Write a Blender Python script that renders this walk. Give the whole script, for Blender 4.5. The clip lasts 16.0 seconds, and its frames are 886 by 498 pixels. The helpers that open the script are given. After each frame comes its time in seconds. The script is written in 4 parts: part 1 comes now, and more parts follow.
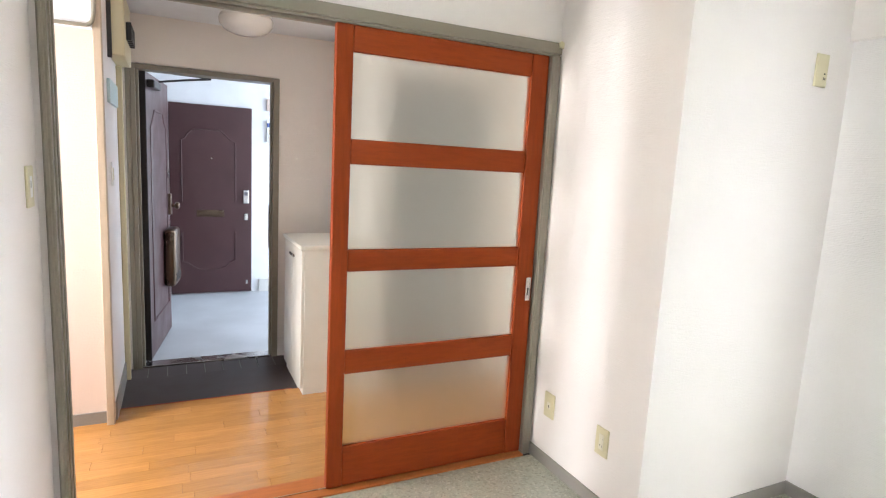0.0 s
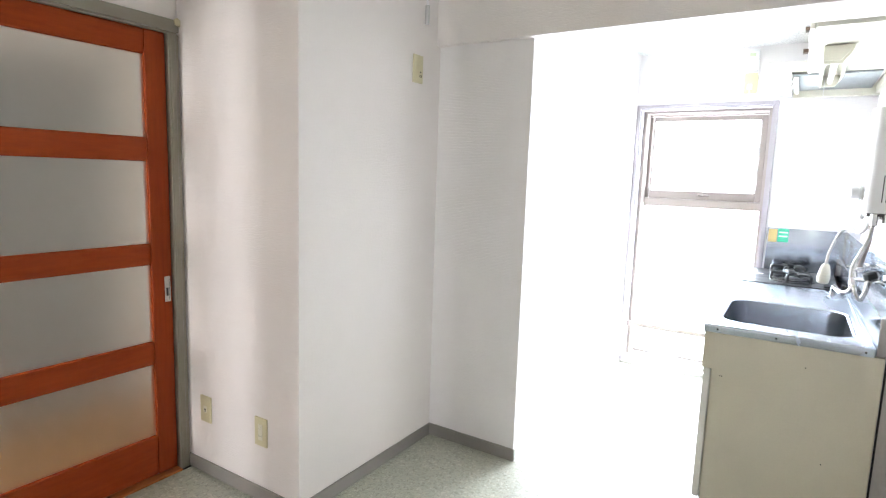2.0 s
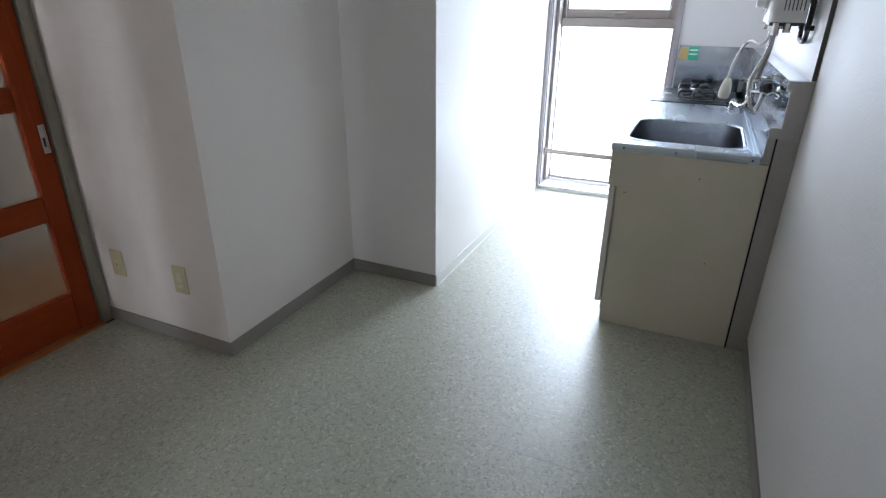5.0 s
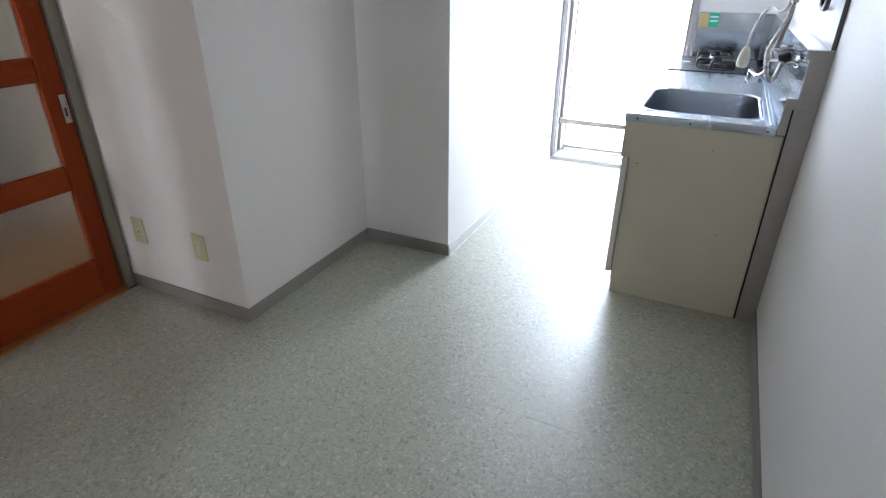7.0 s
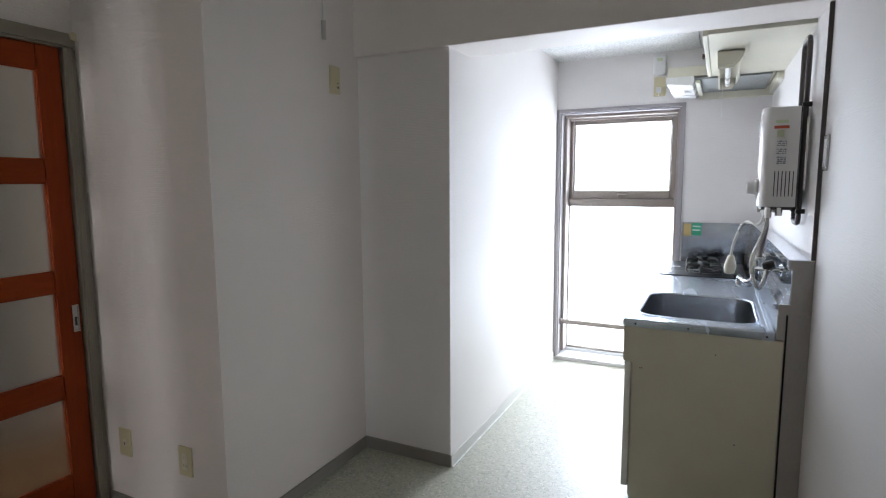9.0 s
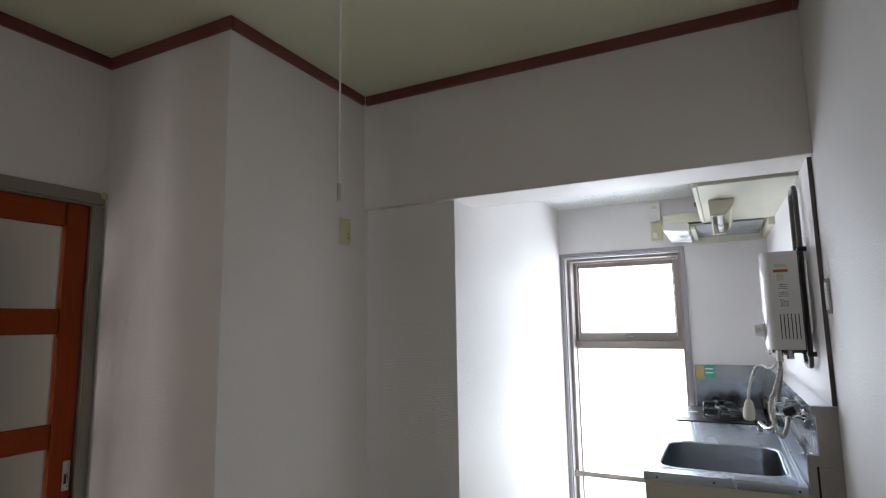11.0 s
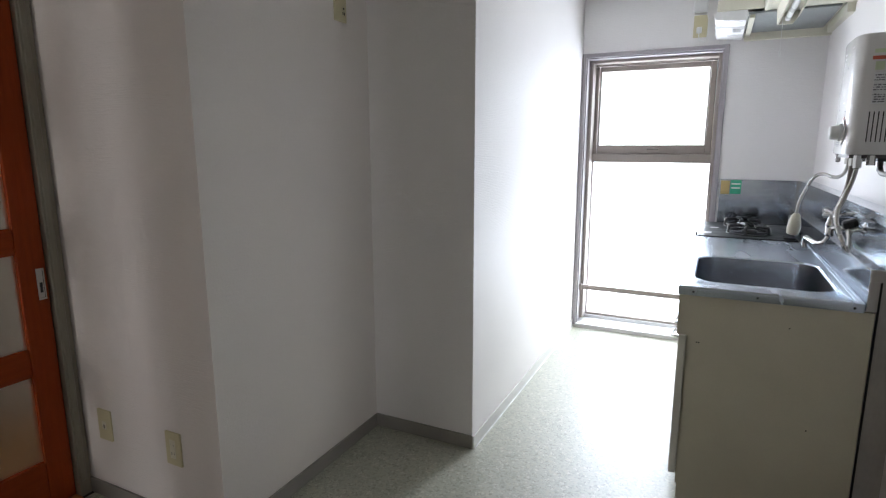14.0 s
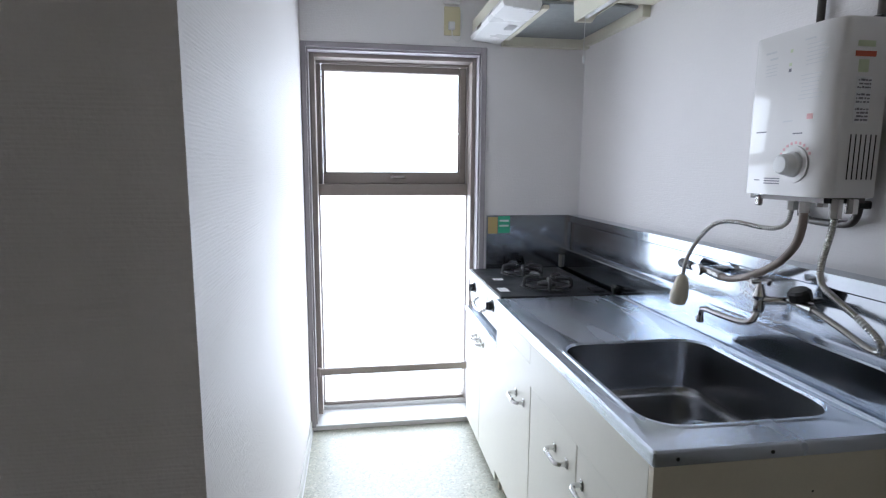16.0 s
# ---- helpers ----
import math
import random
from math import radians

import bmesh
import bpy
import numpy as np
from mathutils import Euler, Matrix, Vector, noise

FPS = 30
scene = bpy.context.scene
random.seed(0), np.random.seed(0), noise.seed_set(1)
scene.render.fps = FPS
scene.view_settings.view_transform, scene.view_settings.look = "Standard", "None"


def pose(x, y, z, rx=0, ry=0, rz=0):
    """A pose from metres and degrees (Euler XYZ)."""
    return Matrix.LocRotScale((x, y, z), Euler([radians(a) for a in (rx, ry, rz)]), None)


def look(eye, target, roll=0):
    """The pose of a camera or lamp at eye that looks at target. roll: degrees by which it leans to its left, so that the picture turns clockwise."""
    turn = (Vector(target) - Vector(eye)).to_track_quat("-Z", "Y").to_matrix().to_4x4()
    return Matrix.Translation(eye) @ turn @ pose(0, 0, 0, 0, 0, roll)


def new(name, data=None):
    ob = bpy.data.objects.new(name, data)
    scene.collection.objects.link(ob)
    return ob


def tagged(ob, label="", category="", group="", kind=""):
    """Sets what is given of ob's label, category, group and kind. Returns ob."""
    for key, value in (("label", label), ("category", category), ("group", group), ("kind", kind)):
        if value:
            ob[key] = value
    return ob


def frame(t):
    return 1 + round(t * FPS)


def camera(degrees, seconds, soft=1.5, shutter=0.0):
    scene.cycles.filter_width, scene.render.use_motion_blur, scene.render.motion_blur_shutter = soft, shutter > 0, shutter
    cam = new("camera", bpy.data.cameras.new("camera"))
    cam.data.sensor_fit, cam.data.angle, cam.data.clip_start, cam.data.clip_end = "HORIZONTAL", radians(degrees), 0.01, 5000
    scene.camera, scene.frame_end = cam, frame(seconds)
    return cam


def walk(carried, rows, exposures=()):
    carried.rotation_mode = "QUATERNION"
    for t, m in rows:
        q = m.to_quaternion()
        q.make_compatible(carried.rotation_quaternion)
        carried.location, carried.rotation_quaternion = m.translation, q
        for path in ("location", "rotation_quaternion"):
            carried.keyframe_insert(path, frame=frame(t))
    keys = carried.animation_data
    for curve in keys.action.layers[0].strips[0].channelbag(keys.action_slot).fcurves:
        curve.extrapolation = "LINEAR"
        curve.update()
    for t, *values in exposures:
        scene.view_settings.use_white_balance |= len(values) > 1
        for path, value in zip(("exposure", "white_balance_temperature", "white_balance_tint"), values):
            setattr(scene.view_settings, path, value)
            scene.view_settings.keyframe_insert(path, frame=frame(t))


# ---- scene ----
cam = camera(77.0, 16.0, soft=1.2)
PATH = [
    (0, (-0.047, -0.031, 1.382), (0.814, 1.75, 1.086), 3.1),
    (0.5, (-0.009, -0.05, 1.386), (1.07, 1.608, 1.089), 2.9),
    (1, (0.023, -0.077, 1.367), (1.321, 1.417, 1.084), 2.7),
    (1.5, (0.062, -0.108, 1.36), (1.569, 1.177, 1.082), 2.4),
    (2, (0.09, -0.142, 1.353), (1.765, 0.919, 1.089), 1.9),
    (2.5, (0.114, -0.174, 1.349), (1.895, 0.7, 1.098), 1.3),
    (3, (0.116, -0.196, 1.351), (1.949, 0.568, 1.112), 0.8),
    (3.5, (0.117, -0.179, 1.35), (1.933, 0.6, 1.038), 0.4),
    (4, (0.131, -0.172, 1.335), (1.908, 0.603, 0.842), 0.1),
    (4.5, (0.13, -0.17, 1.324), (1.862, 0.583, 0.666), 0.4),
    (5, (0.13, -0.172, 1.317), (1.8, 0.579, 0.512), 0.5),
    (5.2, (0.127, -0.171, 1.318), (1.769, 0.573, 0.453), 0.6),
    (7.5, (0.102, -0.197, 1.339), (1.773, 0.616, 0.599), 0.1),
    (8, (0.102, -0.197, 1.351), (1.825, 0.639, 0.776), 0.2),
    (8.5, (0.109, -0.2, 1.357), (1.865, 0.661, 0.941), -0.1),
    (9, (0.123, -0.203, 1.369), (1.902, 0.677, 1.129), -0.3),
    (9.5, (0.124, -0.2, 1.383), (1.917, 0.685, 1.326), -0.7),
    (9.7, (0.138, -0.202, 1.383), (1.931, 0.684, 1.394), -0.7),
    (11.8, (0.099, -0.206, 1.383), (1.88, 0.699, 1.475), -1.2),
    (12, (0.109, -0.2, 1.376), (1.889, 0.711, 1.341), -1.1),
    (12.5, (0.124, -0.197, 1.359), (1.886, 0.724, 1.139), -0.7),
    (13, (0.134, -0.181, 1.351), (1.885, 0.746, 1.076), -0.4),
    (13.5, (0.166, -0.094, 1.33), (1.924, 0.807, 1.016), -0.0),
    (14, (0.367, 0.035, 1.301), (2.133, 0.897, 0.932), -0.1),
    (14.5, (0.603, 0.242, 1.345), (2.414, 1.01, 0.986), 0.3),
    (15, (0.861, 0.483, 1.323), (2.778, 0.972, 1.032), -0.8),
    (15.5, (1.179, 0.618, 1.316), (3.151, 0.677, 0.992), -0.2),
    (16, (1.551, 0.654, 1.33), (3.505, 0.349, 1.034), 0.4),
]
# rows carried across the stretches between
GAPS = [
    (6.25, (0.116, -0.183, 1.324), (1.668, 0.56, 0.3), 0.5),
    (10.7, (0.112, -0.206, 1.388), (1.885, 0.687, 1.655), -0.9),
]
EXPOSURES = [(0, 1.2, 6100, 11), (0.5, 1.25, 6100, 11), (1, 1.2, 6050, 11), (1.5, 1.02, 6050, 11), (2, 0.58, 6050, 12), (2.4, 0.4, 6100, 12), (3.5, -0.5, 6050, 11), (5, -0.95, 5700, 11), (7.5, -0.5, 5720, 12),
             (8, -0.7, 5900, 12), (8.5, -0.92, 5950, 13), (9, -1.2, 6050, 13), (9.5, -1.4, 6150, 13), (12, -1.42, 6150, 13), (12.5, -1.35, 6150, 14), (13, -1.2, 6150, 14), (14, -1.3, 6150, 13),
             (15, -1.65, 6000, 14), (16, -1.95, 5900, 14)]
walk(cam, [(t, look(eye, target, roll)) for t, eye, target, roll in sorted(PATH + GAPS)], EXPOSURES)

# ---------------------------------------------------------------- world and lights
world = bpy.data.worlds.new("sky_world")
scene.world = world
world.use_nodes = True
wn = world.node_tree.nodes
sky = wn.new("ShaderNodeTexSky")
sky.sky_type = "NISHITA"
sky.sun_disc = False
sky.sun_elevation = radians(48)
sky.sun_rotation = radians(70)
world.node_tree.links.new(sky.outputs[0], wn["Background"].inputs[0])
wn["Background"].inputs[1].default_value = 0.12


def area_lamp(name, eye, target, width, height, watts, colour):
    data = bpy.data.lights.new(name, "AREA")
    data.shape, data.size, data.size_y = "RECTANGLE", width, height
    data.energy, data.color = watts, colour
    ob = new(name, data)
    ob.matrix_basis = look(eye, target)
    return ob


# daylight standing in kitchen window and entrance gallery, then two added unseen fills
area_lamp("kitchen_daylight", (4.95, 0.462, 0.96), (0, 0.462, 0.96), 1.4, 2.5, 325, (0.89, 0.95, 1.0))
area_lamp("gallery_daylight", (2.58, 5.0, 1.2), (0, 5.0, 1.0), 1.7, 2.2, 38, (0.82, 0.91, 1.0))
# Invented source out of view, added for the bright band on the boxed-out wall
area_lamp("west_fill", (-4.34, -0.98, 1.15), (0, -0.98, 1.15), 0.5, 2.0, 135, (1.0, 0.975, 0.94))
# No window is known here; added to brighten the hall
area_lamp("hall_fill", (-1.64, 2.62, 1.25), (0, 2.62, 1.25), 0.6, 1.5, 34, (1.0, 0.93, 0.86))


# ---------------------------------------------------------------- materials
def material(name, colour, rough=0.6, metal=0.0, vary=0.06, scale=6.0, grain=140.0, bump=0.05, stretch=(1, 1, 1), spec=0.5,
             rough_vary=0.06, coat=0.0, piece=0.0):
    """A painted or plain surface: colour drifting at two scales, fine relief, uneven gloss."""
    m = bpy.data.materials.new(name)
    m.use_nodes = True
    nodes, links = m.node_tree.nodes, m.node_tree.links
    shader = nodes["Principled BSDF"]
    shader.inputs["Metallic"].default_value = metal
    shader.inputs["Specular IOR Level"].default_value = spec
    shader.inputs["Coat Weight"].default_value = coat
    where = nodes.new("ShaderNodeTexCoord")
    place = nodes.new("ShaderNodeMapping")
    place.inputs["Scale"].default_value = stretch
    links.new(where.outputs["Object"], place.inputs["Vector"])
    wide, fine = nodes.new("ShaderNodeTexNoise"), nodes.new("ShaderNodeTexNoise")
    wide.inputs["Scale"].default_value, wide.inputs["Detail"].default_value = scale, 4
    fine.inputs["Scale"].default_value, fine.inputs["Detail"].default_value = grain, 3
    for n in (wide, fine):
        links.new(place.outputs[0], n.inputs["Vector"])
    both = nodes.new("ShaderNodeMath")
    both.operation = "MULTIPLY_ADD"
    links.new(fine.outputs["Fac"], both.inputs[0])
    both.inputs[1].default_value = 0.4
    links.new(wide.outputs["Fac"], both.inputs[2])
    tone = nodes.new("ShaderNodeMapRange")
    tone.inputs["From Min"].default_value, tone.inputs["From Max"].default_value = 0.4, 1.0
    tone.inputs["To Min"].default_value, tone.inputs["To Max"].default_value = 1 - vary, 1 + vary
    links.new(both.outputs[0], tone.inputs["Value"])
    last = tone.outputs[0]
    if piece:
        info, shift = nodes.new("ShaderNodeObjectInfo"), nodes.new("ShaderNodeMapRange")
        shift.inputs["To Min"].default_value, shift.inputs["To Max"].default_value = 1 - piece, 1 + piece
        links.new(info.outputs["Random"], shift.inputs["Value"])
        times = nodes.new("ShaderNodeMath")
        times.operation = "MULTIPLY"
        links.new(last, times.inputs[0])
        links.new(shift.outputs[0], times.inputs[1])
        last = times.outputs[0]
    mix = nodes.new("ShaderNodeVectorMath")
    mix.operation = "SCALE"
    mix.inputs[0].default_value = colour
    links.new(last, mix.inputs["Scale"])
    links.new(mix.outputs[0], shader.inputs["Base Color"])
    gloss = nodes.new("ShaderNodeMapRange")
    gloss.inputs["From Min"].default_value, gloss.inputs["From Max"].default_value = 0.3, 0.7
    gloss.inputs["To Min"].default_value, gloss.inputs["To Max"].default_value = max(0.02, rough - rough_vary), min(1, rough + rough_vary)
    links.new(wide.outputs["Fac"], gloss.inputs["Value"])
    links.new(gloss.outputs[0], shader.inputs["Roughness"])
    if bump:
        relief = nodes.new("ShaderNodeBump")
        relief.inputs["Strength"].default_value, relief.inputs["Distance"].default_value = bump, 0.004
        links.new(fine.outputs["Fac"], relief.inputs["Height"])
        links.new(relief.outputs[0], shader.inputs["Normal"])
    return m


def wallpaper(name, colour, ribbing=0.4, ribs_deep=0.08):
    """Vinyl cloth paper: faint horizontal ribs broken by a weave, slightly sheeny."""
    m = material(name, colour, 0.62, vary=0.025, scale=3.0, grain=260, bump=0)
    nodes, links = m.node_tree.nodes, m.node_tree.links
    where = nodes.new("ShaderNodeTexCoord")
    ribs, weave = nodes.new("ShaderNodeTexNoise"), nodes.new("ShaderNodeTexNoise")
    for n, s in ((ribs, (18, 18, 260)), (weave, (120, 120, 90))):
        place = nodes.new("ShaderNodeMapping")
        place.inputs["Scale"].default_value = s
        links.new(where.outputs["Object"], place.inputs["Vector"])
        links.new(place.outputs[0], n.inputs["Vector"])
        n.inputs["Scale"].default_value, n.inputs["Detail"].default_value = 1.0, 3
    bands, drawn = nodes.new("ShaderNodeTexWave"), nodes.new("ShaderNodeMath")
    bands.bands_direction = "Z"
    for socket, v in (("Scale", 45), ("Distortion", 1.6), ("Detail", 2), ("Detail Scale", 0.6)):
        bands.inputs[socket].default_value = v
    links.new(where.outputs["Object"], bands.inputs["Vector"])
    drawn.operation = "MULTIPLY_ADD"
    drawn.inputs[1].default_value = ribs_deep
    links.new(bands.outputs["Fac"], drawn.inputs[0])
    links.new(ribs.outputs["Fac"], drawn.inputs[2])
    add = nodes.new("ShaderNodeMath")
    links.new(drawn.outputs[0], add.inputs[0])
    links.new(weave.outputs["Fac"], add.inputs[1])
    relief = nodes.new("ShaderNodeBump")
    relief.inputs["Strength"].default_value, relief.inputs["Distance"].default_value = ribbing, 0.003
    links.new(add.outputs[0], relief.inputs["Height"])
    links.new(relief.outputs[0], nodes["Principled BSDF"].inputs["Normal"])
    return m


def vinyl_floor():
    """Cushion vinyl printed with greenish-beige chips, with a soft waxed gloss and scuffs."""
    m = material("vinyl_floor", (0.43, 0.432, 0.365), 0.36, vary=0.02, scale=2.2, grain=60, bump=0.04, rough_vary=0.02, coat=0.8)
    nodes, links = m.node_tree.nodes, m.node_tree.links
    shader = nodes["Principled BSDF"]
    shader.inputs["Coat Roughness"].default_value = 0.27
    old = shader.inputs["Base Color"].links[0].from_socket
    where = nodes.new("ShaderNodeTexCoord")
    chips = nodes.new("ShaderNodeTexVoronoi")
    chips.inputs["Scale"].default_value = 125
    warp = nodes.new("ShaderNodeTexNoise")
    warp.inputs["Scale"].default_value = 60
    shift = nodes.new("ShaderNodeVectorMath")
    shift.operation = "MULTIPLY_ADD"
    shift.inputs[1].default_value = (0.03, 0.03, 0.03)
    links.new(where.outputs["Object"], warp.inputs["Vector"])
    links.new(warp.outputs["Color"], shift.inputs[0])
    links.new(where.outputs["Object"], shift.inputs[2])
    links.new(shift.outputs[0], chips.inputs["Vector"])
    ramp = nodes.new("ShaderNodeValToRGB")
    ramp.color_ramp.interpolation = "CONSTANT"
    stops = ((0.0, (0.44, 0.44, 0.355)), (0.3, (0.32, 0.325, 0.255)), (0.55, (0.4, 0.405, 0.325)), (0.76, (0.6, 0.585, 0.5)), (0.83, (0.22, 0.225, 0.175)), (0.9, (0.47, 0.445, 0.335)))
    for i, (at, c) in enumerate(stops):
        e = ramp.color_ramp.elements[i] if i < 2 else ramp.color_ramp.elements.new(at)
        e.position, e.color = at, (*c, 1)
    split = nodes.new("ShaderNodeSeparateColor")
    links.new(chips.outputs["Color"], split.inputs[0])
    links.new(split.outputs[0], ramp.inputs[0])
    blend = nodes.new("ShaderNodeMix")
    blend.data_type = "RGBA"
    blend.inputs["Factor"].default_value = 0.62
    links.new(old, blend.inputs["A"])
    links.new(ramp.outputs[0], blend.inputs["B"])
    links.new(blend.outputs["Result"], shader.inputs["Base Color"])
    return m


def glass(name, rough, tint=(1, 1, 1), ior=1.45):
    m = bpy.data.materials.new(name)
    m.use_nodes = True
    nodes, links = m.node_tree.nodes, m.node_tree.links
    s = nodes["Principled BSDF"]
    s.inputs["Base Color"].default_value = (*tint, 1)
    s.inputs["Specular IOR Level"].default_value = 0.15 if rough > 0.1 else 0.5
    s.inputs["Transmission Weight"].default_value, s.inputs["IOR"].default_value, s.inputs["Roughness"].default_value = 1, ior, rough
    if rough > 0.1:
        n, b = nodes.new("ShaderNodeTexNoise"), nodes.new("ShaderNodeBump")
        n.inputs["Scale"].default_value = 500
        b.inputs["Strength"].default_value, b.inputs["Distance"].default_value = 0.12, 0.002
        links.new(n.outputs["Fac"], b.inputs["Height"])
        links.new(b.outputs[0], s.inputs["Normal"])
    return m


PAPER = wallpaper("white_wallpaper", (0.8, 0.75, 0.717))
PAPER_COOL = wallpaper("cool_white_wallpaper", (0.8, 0.775, 0.77), 0.3)
PAPER_RIB = wallpaper("ribbed_white_wallpaper", (0.8, 0.768, 0.752), 0.38, 0.24)
PINK = wallpaper("pale_pink_wallpaper", (0.72, 0.59, 0.51))
HALL_PAPER = wallpaper("cream_hall_wallpaper", (0.84, 0.785, 0.725))
CEIL = material("cream_ceiling_board", (0.72, 0.7, 0.52), 0.8, vary=0.03)
CEIL_TILE = material("speckled_white_ceiling_tile", (0.74, 0.74, 0.73), 0.85, vary=0.26, scale=75, grain=200, bump=0.25)
CORNICE = material("red_brown_cornice", (0.17, 0.045, 0.035), 0.45, vary=0.15, stretch=(1, 1, 8))
SKIRT = material("grey_brown_vinyl_skirting", (0.27, 0.25, 0.225), 0.5, vary=0.08)
SKIRT_PALE = material("pale_vinyl_skirting", (0.62, 0.61, 0.58), 0.5, vary=0.05)
OLIVE = material("olive_grey_painted_frame", (0.25, 0.225, 0.175), 0.42, vary=0.08, bump=0.03)
ORANGE = material("orange_stained_wood", (0.27, 0.046, 0.009), 0.48, spec=0.1, vary=0.16, scale=5, grain=30, stretch=(2, 2, 14), bump=0.05)
ORANGE_UP = material("orange_stained_wood_upright", (0.26, 0.044, 0.009), 0.48, spec=0.1, vary=0.16, scale=5, grain=30, stretch=(14, 14, 1.2), bump=0.05)
SILL_WOOD = material("worn_orange_threshold", (0.4, 0.13, 0.032), 0.35, spec=0.3, vary=0.16, scale=5, grain=30, stretch=(2, 14, 14), bump=0.05)
FLOOR = vinyl_floor()
PLANK = material("honey_oak_plank", (0.47, 0.228, 0.062), 0.2, vary=0.17, scale=5, grain=24, stretch=(1.2, 18, 18), bump=0.03, coat=0.25, piece=0.11)
TILE = material("dark_brown_entrance_tile", (0.06, 0.045, 0.042), 0.55, vary=0.25, scale=9, piece=0.2)
GROUT = material("grey_grout", (0.26, 0.245, 0.23), 0.9, vary=0.2)
CONCRETE = material("pale_gallery_floor", (0.44, 0.455, 0.47), 0.6, vary=0.16, scale=2.5, bump=0.15)
PLASTER = material("white_gallery_wall", (0.8, 0.81, 0.83), 0.8, vary=0.05, bump=0.2)
DOOR_BROWN = material("dark_maroon_steel_door", (0.06, 0.024, 0.026), 0.38, vary=0.12, bump=0.03)
DOOR_EDGE = material("black_brown_door_edge", (0.02, 0.015, 0.014), 0.5)
BRONZE = material("dark_bronze_metal", (0.12, 0.085, 0.06), 0.3, metal=0.8, vary=0.1)
FROST = glass("frosted_glass", 0.55, (0.86, 0.905, 0.87), 1.17)
CLEAR = glass("window_glass", 0.0, (0.97, 0.99, 0.98))
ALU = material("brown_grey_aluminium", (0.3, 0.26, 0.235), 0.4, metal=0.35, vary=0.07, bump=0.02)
SILL = material("pale_aluminium_sill", (0.7, 0.7, 0.7), 0.4, metal=0.3, vary=0.05)
CASING = material("mauve_grey_window_casing", (0.33, 0.305, 0.32), 0.5, vary=0.06)
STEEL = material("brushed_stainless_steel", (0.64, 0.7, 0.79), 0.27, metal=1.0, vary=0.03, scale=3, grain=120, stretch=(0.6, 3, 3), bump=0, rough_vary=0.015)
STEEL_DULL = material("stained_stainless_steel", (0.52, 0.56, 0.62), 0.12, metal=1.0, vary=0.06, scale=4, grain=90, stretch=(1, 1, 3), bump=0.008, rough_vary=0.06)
# Deck steel darkened: the bowl's shade and dim reflections are put into its colour
STEEL_BOWL_SHADED = material("shade_darkened_steel_bowl", (0.36, 0.37, 0.395), 0.24, metal=1.0, vary=0.03, scale=3, grain=60, stretch=(0.5, 2, 2), bump=0, rough_vary=0.01)
STEEL_SIDE = material("dull_worn_steel", (0.4, 0.375, 0.35), 0.42, metal=0.6, vary=0.14, scale=7, grain=120, stretch=(1, 1, 0.4), bump=0.01)
CHROME = material("chrome", (0.72, 0.72, 0.72), 0.13, metal=1.0, vary=0.04, bump=0.005)
CHROME_WORN = material("worn_chrome", (0.5, 0.49, 0.47), 0.25, metal=1.0, vary=0.08, bump=0.01)
CREAM = material("cream_laminate", (0.62, 0.575, 0.45), 0.45, vary=0.06, scale=4)
CREAM_DOOR = material("ivory_laminate_door", (0.74, 0.72, 0.64), 0.35, vary=0.04)
HOOD_CREAM = material("aged_cream_enamel", (0.69, 0.665, 0.55), 0.42, vary=0.08, scale=5)
IVORY = material("yellowed_ivory_plastic", (0.62, 0.56, 0.36), 0.4, vary=0.05)
WHITE_PLASTIC = material("white_plastic", (0.78, 0.78, 0.77), 0.3, vary=0.03)
GREY_ENAMEL = material("pale_grey_enamel", (0.74, 0.72, 0.7), 0.35, vary=0.008, bump=0, coat=0.9, rough_vary=0.0)
BLACK = material("black_plastic", (0.015, 0.015, 0.015), 0.4)
IRON = material("black_enamelled_iron", (0.02, 0.02, 0.022), 0.35, vary=0.2)
STOVE_TOP = material("dark_grey_enamel_top", (0.012, 0.013, 0.016), 0.33, spec=0.25, vary=0.2, scale=12, bump=0.02)
PIPE_DARK = material("dark_lagged_pipe", (0.09, 0.08, 0.075), 0.35, metal=0.4, vary=0.15)
HOSE_GREY = material("grey_brown_rubber_hose", (0.25, 0.2, 0.17), 0.5, vary=0.1)
SPRAY = material("cream_plastic", (0.7, 0.66, 0.53), 0.4, vary=0.03)
LABEL_RED = material("red_label", (0.5, 0.09, 0.04), 0.5)
LABEL_GREEN = material("green_label", (0.05, 0.42, 0.25), 0.5)
LABEL_LIME = material("pale_green_label", (0.56, 0.62, 0.42), 0.5)
LABEL_WHITE = material("white_label", (0.72, 0.72, 0.72), 0.5)
LABEL_TAN = material("tan_label", (0.5, 0.38, 0.16), 0.5)
INK_PALE = material("pale_grey_ink", (0.6, 0.6, 0.6), 0.6)
INK = material("grey_ink", (0.16, 0.16, 0.18), 0.6)
PINK_INK = material("faded_pink_ink", (0.72, 0.4, 0.4), 0.6)
PALE_BLUE = material("pale_blue_card", (0.5, 0.65, 0.68), 0.5)
GREY_ENAMEL.node_tree.nodes["Principled BSDF"].inputs["Coat IOR"].default_value = 1.8
FILTER = material("greasy_grey_filter", (0.3, 0.32, 0.32), 0.5, metal=0.4, vary=0.2, scale=40, grain=300, bump=0.4)
OPAL = material("opal_glass_globe", (0.85, 0.83, 0.78), 0.2, vary=0.02, coat=0.4)
CASE_WOOD = material("pale_varnished_casing", (0.5, 0.4, 0.29), 0.45, vary=0.1, stretch=(10, 10, 1))
GREY_DOOR = material("grey_painted_door", (0.42, 0.42, 0.4), 0.5, vary=0.06)
DARK_SLOT = material("dark_slot", (0.01, 0.01, 0.01), 0.8)


